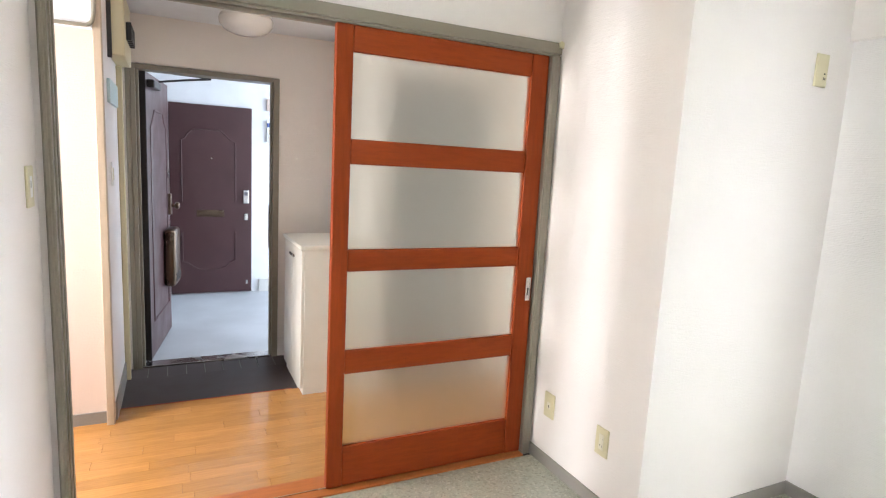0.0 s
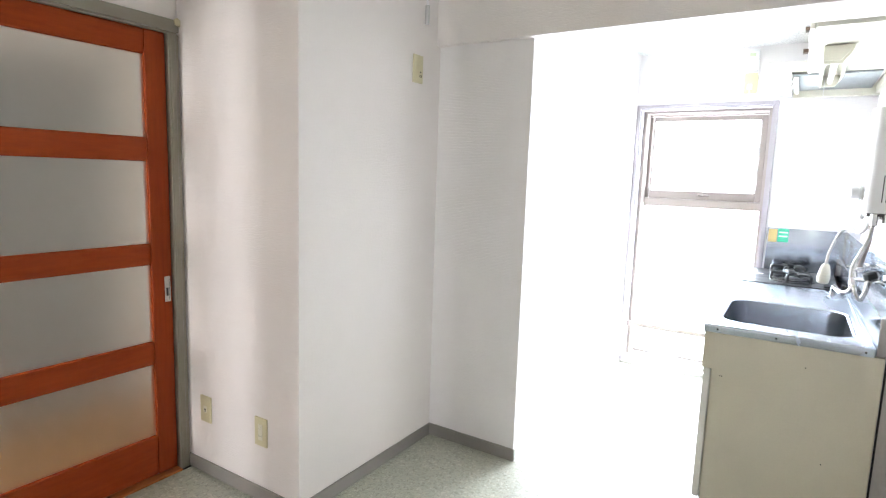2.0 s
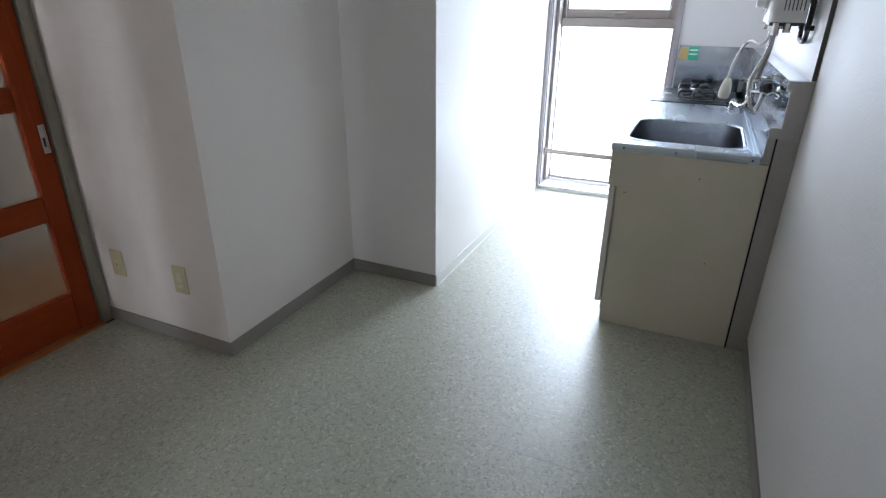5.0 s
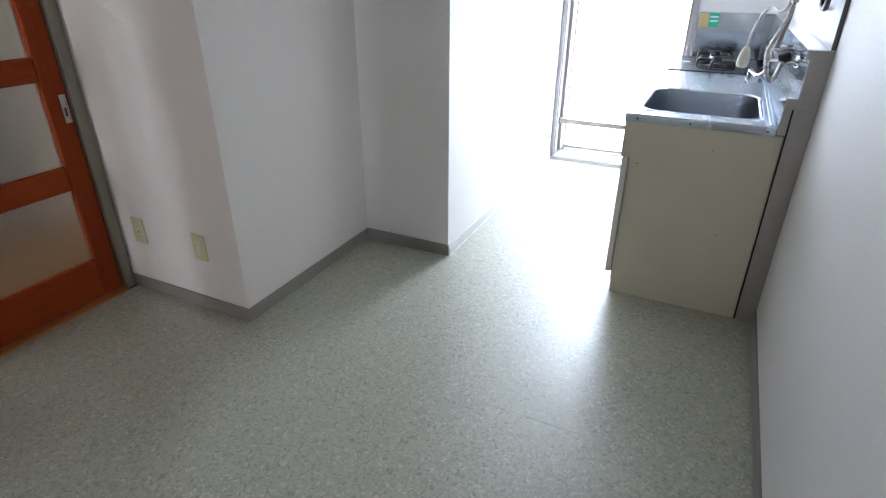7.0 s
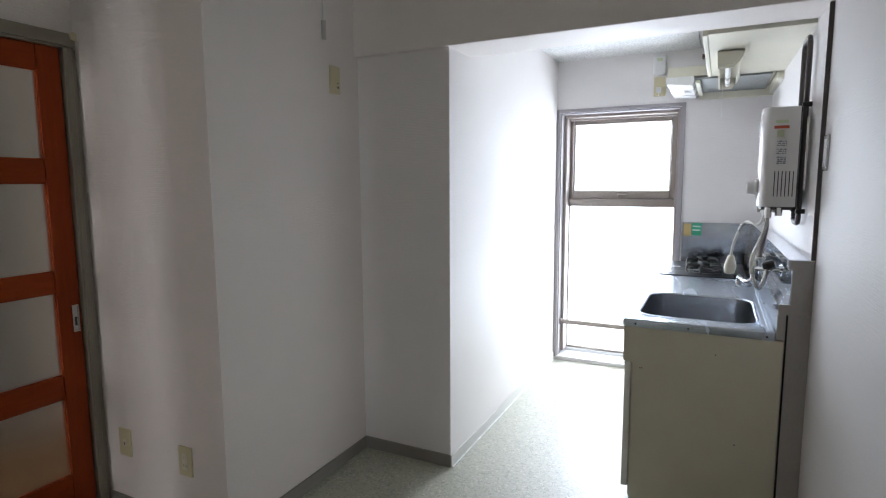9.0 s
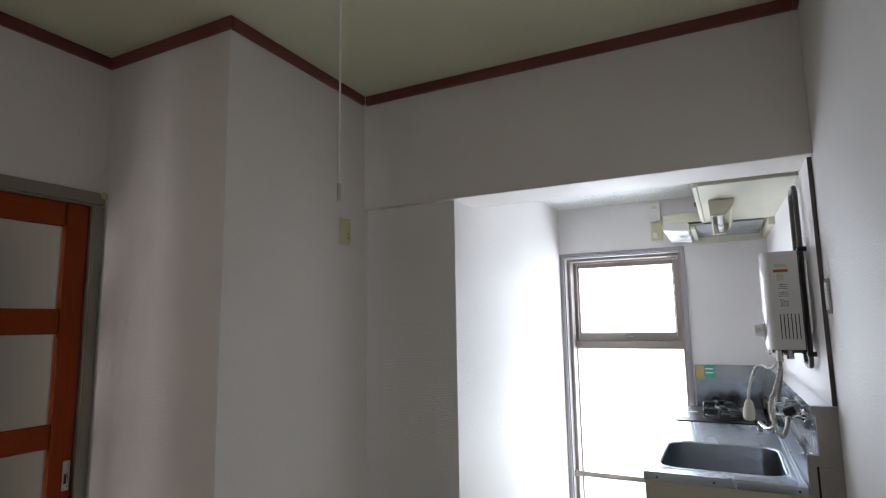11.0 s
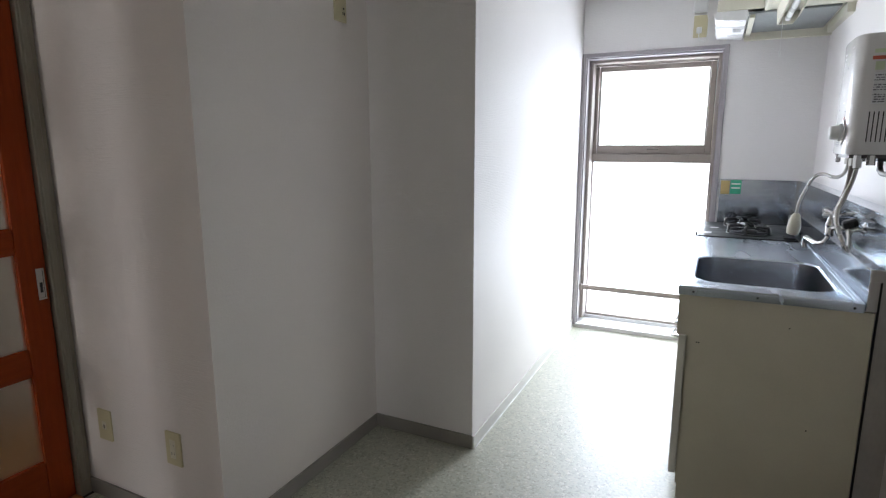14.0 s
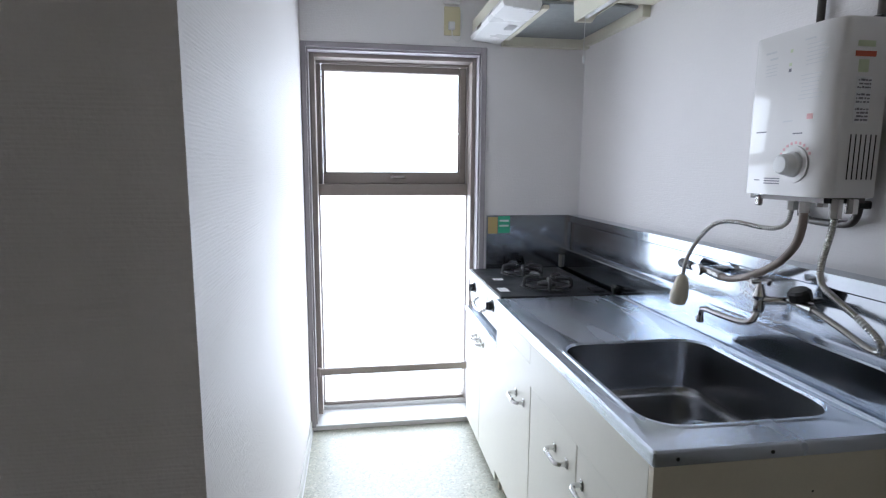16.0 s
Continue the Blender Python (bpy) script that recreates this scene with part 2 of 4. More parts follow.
# ---------------------------------------------------------------- building blocks
def box(bm, a, b, bevel=0.0, seg=1):
    lo, hi = [min(p, q) for p, q in zip(a, b)], [max(p, q) for p, q in zip(a, b)]
    made = bmesh.ops.create_cube(bm, size=1)["verts"]
    for v in made:
        v.co = [(lo[i] + hi[i]) / 2 + v.co[i] * (hi[i] - lo[i]) for i in range(3)]
    if bevel:
        edges = list({e for v in made for e in v.link_edges})
        bmesh.ops.bevel(bm, geom=edges, offset=bevel, segments=seg, affect="EDGES", profile=0.5)
    return bm


def boxes(*pairs, bevel=0.0):
    bm = bmesh.new()
    for a, b in pairs:
        box(bm, a, b, bevel)
    return bm


def rod(bm, p, q, r, r2=None, seg=16):
    p, q = Vector(p), Vector(q)
    made = bmesh.ops.create_cone(bm, cap_ends=True, segments=seg, radius1=r, radius2=r if r2 is None else r2, depth=(q - p).length)["verts"]
    turn = (q - p).to_track_quat("Z", "Y").to_matrix().to_4x4()
    bmesh.ops.transform(bm, matrix=Matrix.Translation((p + q) / 2) @ turn, verts=made)
    return bm


def smooth_path(points, steps=8):
    pts = [Vector(p) for p in points]
    pts = [2 * pts[0] - pts[1], *pts, 2 * pts[-1] - pts[-2]]
    out = []
    for i in range(1, len(pts) - 2):
        a, b, c, d = pts[i - 1:i + 3]
        for k in range(steps):
            t = k / steps
            out.append(0.5 * (2 * b + (c - a) * t + (2 * a - 5 * b + 4 * c - d) * t * t + (3 * b - a - 3 * c + d) * t ** 3))
    return [*out, pts[-2]]


def tube(bm, points, r, seg=12, steps=8, rings=0.0):
    """A pipe through the points; rings: pitch of its corrugation in metres."""
    path = smooth_path(points, steps) if steps else [Vector(p) for p in points]
    if rings:
        fine = [path[0]]
        for a, b in zip(path, path[1:]):
            n = max(1, round((b - a).length / (rings / 2)))
            fine += [a.lerp(b, k / n) for k in range(1, n + 1)]
        path = fine
    side, loops = None, []
    for i, p in enumerate(path):
        way = (path[min(i + 1, len(path) - 1)] - path[max(i - 1, 0)]).normalized()
        side = (way.orthogonal() if side is None else side - way * side.dot(way)).normalized()
        up = way.cross(side)
        rr = r * (1 - 0.16 * (i % 2)) if rings else r
        loops.append([bm.verts.new(p + rr * (math.cos(a) * side + math.sin(a) * up)) for a in (2 * math.pi * k / seg for k in range(seg))])
    for a, b in zip(loops, loops[1:]):
        for k in range(seg):
            bm.faces.new((a[k], a[(k + 1) % seg], b[(k + 1) % seg], b[k]))
    bm.faces.new(loops[0][::-1])
    bm.faces.new(loops[-1])
    return bm


def lathe(bm, base, axis, profile, seg=24):
    """Turns (radius, height) pairs about an axis that starts at base."""
    axis = Vector(axis).normalized()
    side = axis.orthogonal().normalized()
    up = axis.cross(side)
    rows = [[bm.verts.new(Vector(base) + axis * z + max(r, 1e-4) * (math.cos(a) * side + math.sin(a) * up)) for a in (2 * math.pi * k / seg for k in range(seg))] for r, z in profile]
    for a, b in zip(rows, rows[1:]):
        for k in range(seg):
            bm.faces.new((a[k], a[(k + 1) % seg], b[(k + 1) % seg], b[k]))
    bm.faces.new(rows[0][::-1])
    bm.faces.new(rows[-1])
    return bm


def extrude(bm, outline, axis, start, end):
    """A closed outline (pairs of the two other axes in order) drawn out along an axis 0, 1 or 2."""
    def at(p, h):
        c = list(p)
        c.insert(axis, h)
        return bm.verts.new(c)
    a, b = [at(p, start) for p in outline], [at(p, end) for p in outline]
    n = len(a)
    for k in range(n):
        bm.faces.new((a[k], a[(k + 1) % n], b[(k + 1) % n], b[k]))
    bm.faces.new(a[::-1])
    bm.faces.new(b)
    return bm


def rounded(x0, y0, x1, y1, r, seg=6):
    """A rectangle's outline with round corners."""
    out = []
    for cx, cy, a0 in ((x1 - r, y1 - r, 0), (x0 + r, y1 - r, 90), (x0 + r, y0 + r, 180), (x1 - r, y0 + r, 270)):
        out += [(cx + r * math.cos(radians(a0 + 90 * k / seg)), cy + r * math.sin(radians(a0 + 90 * k / seg))) for k in range(seg + 1)]
    return out


def mesh_of(name, bm, mat, smooth=False):
    bmesh.ops.recalc_face_normals(bm, faces=bm.faces)
    me = bpy.data.meshes.new(name)
    if smooth:
        for f in bm.faces:
            f.smooth = True
        for e in bm.edges:
            if len(e.link_faces) == 2 and e.calc_face_angle(0) > radians(35):
                e.smooth = False
    bm.to_mesh(me)
    bm.free()
    me.materials.append(mat)
    return me


def structure(name, bm, mat, label="", category=""):
    return tagged(new(name, mesh_of(name, bm, mat)), label=label, category=category, kind="structure")


def thing(name, at, label, category, group="", kind=""):
    root = new(name)
    root.empty_display_size = 0.05
    root.matrix_basis = Matrix.Translation(at)
    return tagged(root, label, category, group, kind)


def part(name, bm, mat, parent, label="", smooth=False):
    ob = new(name, mesh_of(name, bm, mat, smooth))
    ob.parent = parent
    if parent.type == "EMPTY":
        ob.matrix_parent_inverse = parent.matrix_basis.inverted()
    return tagged(ob, label)


def solo(name, bm, mat, label, category, group="", smooth=False):
    return tagged(new(name, mesh_of(name, bm, mat, smooth)), label, category, group)

# ---------------------------------------------------------------- the setting
XL, YS, YD, XA, YB, XC, YK, XW, YR = -0.44, -0.517, 2.10, 1.513, 1.384, 2.418, 0.897, 4.268, -0.503
TOP, KTOP, HTOP, BEAM = 2.545, 2.23, 2.18, 1.957


def skewed(bm):
    """The kitchen's south side runs slightly out of square."""
    for v in bm.verts:
        v.co.y += 0.0164 * (v.co.x - 2.433)
    return bm


structure("floor", boxes(((-0.54, -0.61, -0.12), (4.42, 2.07, 0)), ((-4.4, -2.1, -0.12), (-0.54, 2.07, 0))), FLOOR, "speckled greenish beige vinyl floor with a waxed sheen", "floor")
structure("ceiling", boxes(((-0.54, -0.61, TOP), (2.5, 2.22, TOP + 0.1)), ((-4.4, -2.1, TOP), (-0.54, 2.22, TOP + 0.1))), CEIL, "plain cream ceiling board", "ceiling")

bm = bmesh.new()
for i in range(5):
    for j in range(4):
        x0, y0 = 2.64 + i * 0.455, YR + j * 0.455
        x1, y1 = min(x0 + 0.453, 4.42), min(y0 + 0.453, YK)
        if x1 > x0 and y1 > y0:
            box(bm, (x0, y0, KTOP), (x1, y1, KTOP + 0.012))
box(bm, (2.6, YR - 0.1, KTOP + 0.012), (4.53, YK + 0.05, KTOP + 0.09))
structure("ceiling_kitchen", bm, CEIL_TILE, "speckled white acoustic ceiling tiles with fine joints", "ceiling")

# west wall; two unseen gaps are invented here to shape the lamp's light
structure("wall_west", boxes(((XL - 0.1, YS - 0.1, 0), (XL, 0.37, TOP)), ((XL - 0.1, 0.56, 0), (XL, 0.76, TOP)), ((XL - 0.1, 0.92, 0), (XL, 2.22, TOP)), ((XL - 0.1, 0.76, 1.95), (XL, 0.92, TOP)),
          ((XL - 0.1, 0.37, 1.95), (XL, 0.56, TOP))), PAPER, "white papered wall with two narrow invented light gaps", "wall")
structure("wall_south", boxes(((XL, YS - 0.1, 0), (2.436, YS, TOP))), PAPER_COOL, "white textured wallpaper wall", "wall")
structure("wall_kitchen_south", skewed(boxes(((2.436, YS - 0.1, 0), (4.53, YR, 2.32)))), PAPER_COOL, "white papered kitchen wall behind the sink", "wall")
structure("wall_north", boxes(((XL, YD, 1.945), (XA, 2.22, TOP)), ((XL, YD, 0), (-0.42, 2.22, 1.945))), PAPER, "white papered wall over the sliding door", "wall")
structure("wall_pillar", boxes(((XA, YB, 0), (XC, 2.22, TOP))), PAPER, "white papered boxed-out wall", "wall")
structure("wall_kitchen_north", boxes(((XC, YK, 0), (4.42, 2.22, TOP))), PAPER_RIB, "white ribbed wallpaper wall beside the kitchen", "wall")
structure("beam", boxes(((2.385, YS, BEAM), (2.64, YB, TOP)), bevel=0.003), PAPER, "white papered beam across the kitchen opening", "beam")
structure("wall_east", boxes(((XW, 0.872, 0), (4.53, YK, 2.32)), ((XW, YR, 0), (4.53, 0.05, 2.32)), ((XW, 0.05, 1.862), (4.53, 0.872, 2.32)), ((XW, 0.05, -0.1), (4.53, 0.872, 0.022))),
          PAPER_COOL, "white papered wall round the kitchen window", "wall")
# invented next room out of view, built only to lend its light
structure("wall_unseen_room", boxes(((-4.4, -2.1, 0), (-4.3, -1.2, TOP)), ((-4.4, -0.6, 0), (-4.3, 2.22, TOP)), ((-4.4, -1.2, 2.2), (-4.3, -0.6, TOP)), ((-4.4, -1.2, 0), (-4.3, -0.6, 0.1)),
          ((-4.3, -2.2, 0), (XL - 0.1, -2.1, TOP)), ((-4.3, 2.07, 0), (XL - 0.1, 2.22, TOP)), ((XL - 0.2, -2.1, 0), (XL - 0.1, YS - 0.1, TOP))), PAPER, "plain white walls of an unseen, invented next room", "wall")

# skirting and cornice
for name, a, b, m in (("baseboard_1", (XA - 0.008, YB - 0.008, 0), (XA, YD - 0.002, 0.062), SKIRT), ("baseboard_2", (XA, YB - 0.008, 0), (XC - 0.008, YB, 0.062), SKIRT),
                      ("baseboard_3", (XC - 0.008, YK - 0.004, 0), (XC, YB, 0.062), SKIRT), ("baseboard_4", (XC, YK - 0.007, 0), (XW, YK, 0.058), SKIRT_PALE),
                      ("baseboard_5", (XL, YS, 0), (2.434, YS + 0.008, 0.062), SKIRT), ("baseboard_6", (XL, YS + 0.01, 0), (XL + 0.008, 0.368, 0.062), SKIRT)):
    structure(name, box(bmesh.new(), a, b, 0.002), m, "low vinyl skirting along the wall", "skirting")
for i, (a, b) in enumerate((((XA - 0.018, YB - 0.018, 2.497), (XA, YD - 0.018, TOP)), ((XA, YB - 0.018, 2.497), (2.367, YB, TOP)), ((2.367, YS + 0.018, 2.497), (2.385, YB - 0.018, TOP)),
                            ((XL + 0.018, YD - 0.018, 2.497), (XA, YD, TOP)), ((XL + 0.018, YS, 2.497), (2.385, YS + 0.018, TOP)), ((XL, YS, 2.497), (XL + 0.018, YD, TOP)))):
    structure("trim_%d" % (i + 1), box(bmesh.new(), a, b, 0.003), CORNICE, "dark red-brown wooden cornice", "cornice")
structure("floor_seam", boxes(((1.487, -0.06, 0.0002), (1.4885, 0.46, 0.0009))), SKIRT_PALE, "pale worn seam in the vinyl floor", "floor seam")
structure("trim_caulk", boxes(((XC + 0.002, YK - 0.012, 0), (XW - 0.012, YK - 0.0072, 0.004))), WHITE_PLASTIC, "white sealant bead along the skirting", "trim")
structure("trim_post", box(bmesh.new(), (2.429, YS, 1.087), (2.4355, -0.5025, BEAM), 0.001), PIPE_DARK, "dark metal corner strip", "trim")

# sliding door frame and threshold
bm = boxes(((-0.42, 2.083, 1.897), (XA - 0.002, 2.217, 1.945)), ((-0.42, 2.09, 1.888), (XA - 0.006, 2.1, 1.897)), ((-0.37, 2.15, 1.882), (1.462, 2.17, 1.897)), bevel=0.002)
frame_root = thing("door_frame", (0.55, 2.15, 0), "olive-grey painted frame round the sliding door", "door frame", kind="structure")
part("header", bm, OLIVE, frame_root)
part("jamb", boxes(((1.464, 2.083, 0), (XA - 0.003, 2.217, 1.888)), ((1.47, 2.077, 0.062), (1.492, 2.083, 1.888)), bevel=0.003), OLIVE, frame_root)
part("jamb", boxes(((-0.42, 2.083, 0), (-0.394, 2.217, 1.888)), ((-0.416, 2.077, 0), (-0.402, 2.083, 1.888)), ((-0.394, 2.11, 0), (-0.389, 2.128, 1.888)), ((-0.394, 2.16, 0), (-0.389, 2.178, 1.888)), bevel=0.003), OLIVE, frame_root)
part("corner_patch", extrude(bmesh.new(), [(1.493, 1.925), (1.512, 1.92), (1.514, 1.945), (1.5, 1.952), (1.488, 1.944)], 1, 2.074, 2.083), IVORY, frame_root, "yellowed flaking filler at the corner")
sill = thing("door_sill", (0.55, 2.14, 0), "orange wooden threshold with a sliding track", "threshold", kind="structure")
part("board", box(bmesh.new(), (-0.394, 2.07, -0.06), (1.464, 2.22, 0.008), 0.002), SILL_WOOD, sill)
part("track", boxes(((-0.37, 2.117, 0.008), (1.464, 2.121, 0.012))), CHROME_WORN, sill)


def sliding_door():
    door = thing("sliding_door", (0.98, 2.12, 0.012), "orange-stained wooden sliding door with four frosted panes", "door")
    y0, y1 = 2.103, 2.138
    for x0, x1 in ((0.5, 0.566), (1.374, 1.46)):
        part("stile", box(bmesh.new(), (x0, y0, 0.013), (x1, y1, 1.888), 0.004, 2), ORANGE_UP, door)
    edges = (0.013, 0.19, 0.509, 0.61, 0.94, 1.03, 1.368, 1.465, 1.79, 1.888)
    for z0, z1 in zip(edges[::2], edges[1::2]):
        part("rail", box(bmesh.new(), (0.566, y0 + 0.002, z0), (1.374, y1 - 0.002, z1), 0.005, 2), ORANGE, door)
    for z0, z1 in zip(edges[1::2], edges[2::2]):
        pane = part("pane", boxes(((0.562, 2.118, z0 - 0.004), (1.378, 2.122, z1 + 0.004))), FROST, door, "frosted glass pane")
        pane.visible_shadow = False
    pull = part("finger_pull", boxes(((1.424, 2.1, 0.775), (1.428, 2.103, 0.885)), ((1.446, 2.1, 0.775), (1.45, 2.103, 0.885)), ((1.428, 2.1, 0.775), (1.446, 2.103, 0.781)),
                ((1.428, 2.1, 0.879), (1.446, 2.103, 0.885)), ((1.428, 2.102, 0.781), (1.446, 2.103, 0.879))), CHROME_WORN, door, "chrome recessed pull")
    part("latch", boxes(((1.433, 2.1005, 0.8), (1.441, 2.1025, 0.835))), BLACK, pull)


sliding_door()


# ---------------------------------------------------------------- wall plates and cord
def plate(name, label, category, wall, u, z, width, height, mat, holes, group="wall plates"):
    """A plate on a wall: wall is (axis, place, way it faces), u its middle along the wall."""
    axis, place, way = wall
    def at(du, dz, out):
        p = [0, 0, z + dz]
        p[axis], p[1 - axis] = place + way * out, u + du
        return p
    root = thing(name, at(0, -height / 2, 0), label, category, group)
    part("cover", box(bmesh.new(), at(-width / 2, -height / 2, 0), at(width / 2, height / 2, 0.008), 0.003, 2), mat, root)
    for du, dz, w, h, m in holes:
        part("slot" if m is DARK_SLOT else "insert", box(bmesh.new(), at(du - w / 2, dz - h / 2, 0.007), at(du + w / 2, dz + h / 2, 0.0095)), m, root)


plate("phone_jack", "ivory phone jack plate low on the wall", "socket", (0, XA, -1), 1.957, 0.303, 0.072, 0.118, IVORY, [(0, 0, 0.022, 0.03, SPRAY), (0, -0.004, 0.008, 0.014, DARK_SLOT)])
plate("wall_socket", "yellowed double power socket low on the wall", "socket", (0, XA, -1), 1.597, 0.3, 0.072, 0.12, IVORY,
      [(0, 0, 0.026, 0.066, SPRAY)] + [(du, dz, 0.0025, 0.009, DARK_SLOT) for dz in (0.016, -0.016) for du in (-0.006, 0.006)])
plate("wall_socket", "yellowed single socket high on the wall", "socket", (1, YB, -1), 2.228, 1.826, 0.074, 0.124, IVORY, [(0.012, -0.03, 0.003, 0.01, DARK_SLOT), (0.022, -0.03, 0.003, 0.01, DARK_SLOT), (0.017, -0.012, 0.006, 0.006, DARK_SLOT)])
plate("light_switch", "ivory light switch plate beside the sliding door", "switch", (0, XL, 1), 1.972, 1.256, 0.072, 0.122, IVORY, [(0, 0, 0.024, 0.062, WHITE_PLASTIC)])
plate("cover_plate", "narrow brushed metal cover plate on the papered wall", "switch", (1, YS, 1), 2.355, 1.457, 0.07, 0.118, CHROME_WORN, [(0, 0.0, 0.046, 0.09, WHITE_PLASTIC)])

cord = thing("pull_cord", (1.1, 0.556, 1.66), "white pull cord with a metal end hanging from the ceiling", "pull cord")
part("string", tube(bmesh.new(), [(1.1, 0.556, 1.7), (1.1, 0.556, 2.0), (1.1, 0.556, TOP)], 0.0023, 8, 2), WHITE_PLASTIC, cord)
part("end_weight", rod(bmesh.new(), (1.1, 0.556, 1.666), (1.1, 0.556, 1.704), 0.0048), CHROME_WORN, cord, smooth=True)


# ---------------------------------------------------------------- kitchen window
win = thing("window_1", (4.35, 0.461, 0.02), "tall brown-grey aluminium window flooded with daylight", "window", kind="structure")
cas = part("casing", boxes(((4.256, 0.872, 0.02), (4.272, YK - 0.001, 1.888)), ((4.256, 0.024, 0.02), (4.272, 0.05, 1.888)), ((4.256, 0.05, 1.862), (4.272, 0.872, 1.888)), bevel=0.002), CASING, win, "mauve-grey casing")
part("reveal", boxes(((4.272, 0.864, 0.022), (4.53, 0.872, 1.862)), ((4.272, 0.05, 0.022), (4.53, 0.058, 1.862)), ((4.272, 0.058, 1.854), (4.53, 0.864, 1.862))), CASING, win)
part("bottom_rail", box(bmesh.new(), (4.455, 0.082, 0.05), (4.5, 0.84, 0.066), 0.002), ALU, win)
part("sill", boxes(((4.256, 0.05, 0.018), (4.44, 0.872, 0.03)), ((4.44, 0.058, 0.02), (4.53, 0.864, 0.05)), bevel=0.0015), SILL, win, "pale aluminium sill")
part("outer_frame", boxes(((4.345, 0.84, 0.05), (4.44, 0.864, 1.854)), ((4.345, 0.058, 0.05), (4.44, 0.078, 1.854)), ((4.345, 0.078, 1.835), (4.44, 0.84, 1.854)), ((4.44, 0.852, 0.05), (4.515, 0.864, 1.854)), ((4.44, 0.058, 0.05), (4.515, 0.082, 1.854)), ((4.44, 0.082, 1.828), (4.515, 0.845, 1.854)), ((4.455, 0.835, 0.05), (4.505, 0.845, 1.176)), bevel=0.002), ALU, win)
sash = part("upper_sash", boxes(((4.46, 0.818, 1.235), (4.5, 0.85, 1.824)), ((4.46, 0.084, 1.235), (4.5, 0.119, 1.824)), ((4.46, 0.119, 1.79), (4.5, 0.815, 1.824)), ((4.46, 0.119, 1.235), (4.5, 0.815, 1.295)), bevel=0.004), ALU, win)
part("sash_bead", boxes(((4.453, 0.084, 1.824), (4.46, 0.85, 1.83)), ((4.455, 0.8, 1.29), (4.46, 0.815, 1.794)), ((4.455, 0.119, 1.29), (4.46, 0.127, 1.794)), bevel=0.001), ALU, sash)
part("latch", box(rod(bmesh.new(), (4.457, 0.47, 1.268), (4.44, 0.47, 1.268), 0.009), (4.435, 0.4, 1.262), (4.443, 0.475, 1.274), 0.003), CHROME_WORN, sash, "small sash latch")
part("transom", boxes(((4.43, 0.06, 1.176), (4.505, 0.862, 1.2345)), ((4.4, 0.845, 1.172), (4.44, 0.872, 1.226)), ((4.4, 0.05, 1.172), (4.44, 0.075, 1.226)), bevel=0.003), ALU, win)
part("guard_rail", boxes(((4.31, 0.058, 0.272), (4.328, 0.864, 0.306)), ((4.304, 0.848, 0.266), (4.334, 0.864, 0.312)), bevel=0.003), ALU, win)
part("vent_tab", box(bmesh.new(), (4.43, 0.16, 1.832), (4.441, 0.23, 1.844), 0.002), CHROME_WORN, win)
for a, b in (((4.477, 0.115, 1.29), (4.483, 0.819, 1.794)), ((4.477, 0.08, 0.045), (4.483, 0.847, 1.18))):
    pane = part("pane", boxes((a, b)), CLEAR, win, "bright window glass")
    pane.visible_shadow = False

# sensor and socket over the window
bell = thing("gas_alarm", (4.255, 0.2, 2.078), "small white gas alarm box on the wall", "alarm")
part("case", box(bmesh.new(), (4.235, 0.158, 2.078), (XW, 0.238, 2.208), 0.006, 2), WHITE_PLASTIC, bell)
part("label", boxes(((4.2338, 0.18, 2.165), (4.235, 0.215, 2.185))), LABEL_LIME, bell)
sock = thing("wall_socket", (4.262, 0.196, 1.938), "yellowed wall socket with a white plug", "socket")
part("cover", box(bmesh.new(), (4.256, 0.156, 1.938), (XW, 0.233, 2.066), 0.003, 2), IVORY, sock)
part("plug", box(bmesh.new(), (4.232, 0.185, 1.96), (4.256, 0.215, 1.995), 0.004, 2), WHITE_PLASTIC, sock)
part("cable", tube(bmesh.new(), [(4.24, 0.2, 1.965), (4.235, 0.195, 1.925), (4.24, 0.165, 1.91), (4.25, 0.15, 1.97), (4.25, 0.152, 2.03), (4.25, 0.165, 2.078)], 0.0025, 8), WHITE_PLASTIC, sock)


# ---------------------------------------------------------------- sink unit
def handle(parent, x, y, z, half=0.045):
    h = part("handle", tube(bmesh.new(), [(x - half, y, z), (x - half, y + 0.02, z), (x - half + 0.012, y + 0.031, z), (x, y + 0.033, z), (x + half - 0.012, y + 0.031, z), (x + half, y + 0.02, z), (x + half, y, z)], 0.0064, 10, 5), CHROME, parent, "bent chrome pull", True)
    for s in (-1, 1):
        part("rose", box(bmesh.new(), (x + s * half - 0.008, y, z - 0.014), (x + s * half + 0.008, y + 0.004, z + 0.014), 0.002), CHROME_WORN, h)


cab = thing("sink_cabinet", (3.03, -0.17, 0), "cream laminate sink cabinet with three doors", "cabinet")
FR = 0.113
part("end_panel", extrude(bmesh.new(), [(0.08, 0.0), (0.08, 0.637), (0.119, 0.637), (0.119, 0.784), (-0.4395, 0.784), (-0.4395, 0.0)], 0, 2.436, 2.453), CREAM, cab, "cream end panel with small screw holes")
for y, z in ((0.045, 0.615), (0.052, 0.615), (-0.3, 0.36), (-0.22, 0.705)):
    part("screw_hole", boxes(((2.4352, y - 0.002, z - 0.002), (2.4362, y + 0.002, z + 0.002))), DARK_SLOT, cab)
part("carcass", boxes(((2.453, 0.0785, 0.05), (3.62, 0.0865, 0.784)), ((3.604, -0.425, 0.0), (3.62, 0.0785, 0.784)), ((2.453, -0.425, 0.05), (3.604, 0.0785, 0.066))), CREAM, cab)
part("kick_board", boxes(((2.453, 0.035, 0.0), (3.62, 0.045, 0.05))), SKIRT, cab)
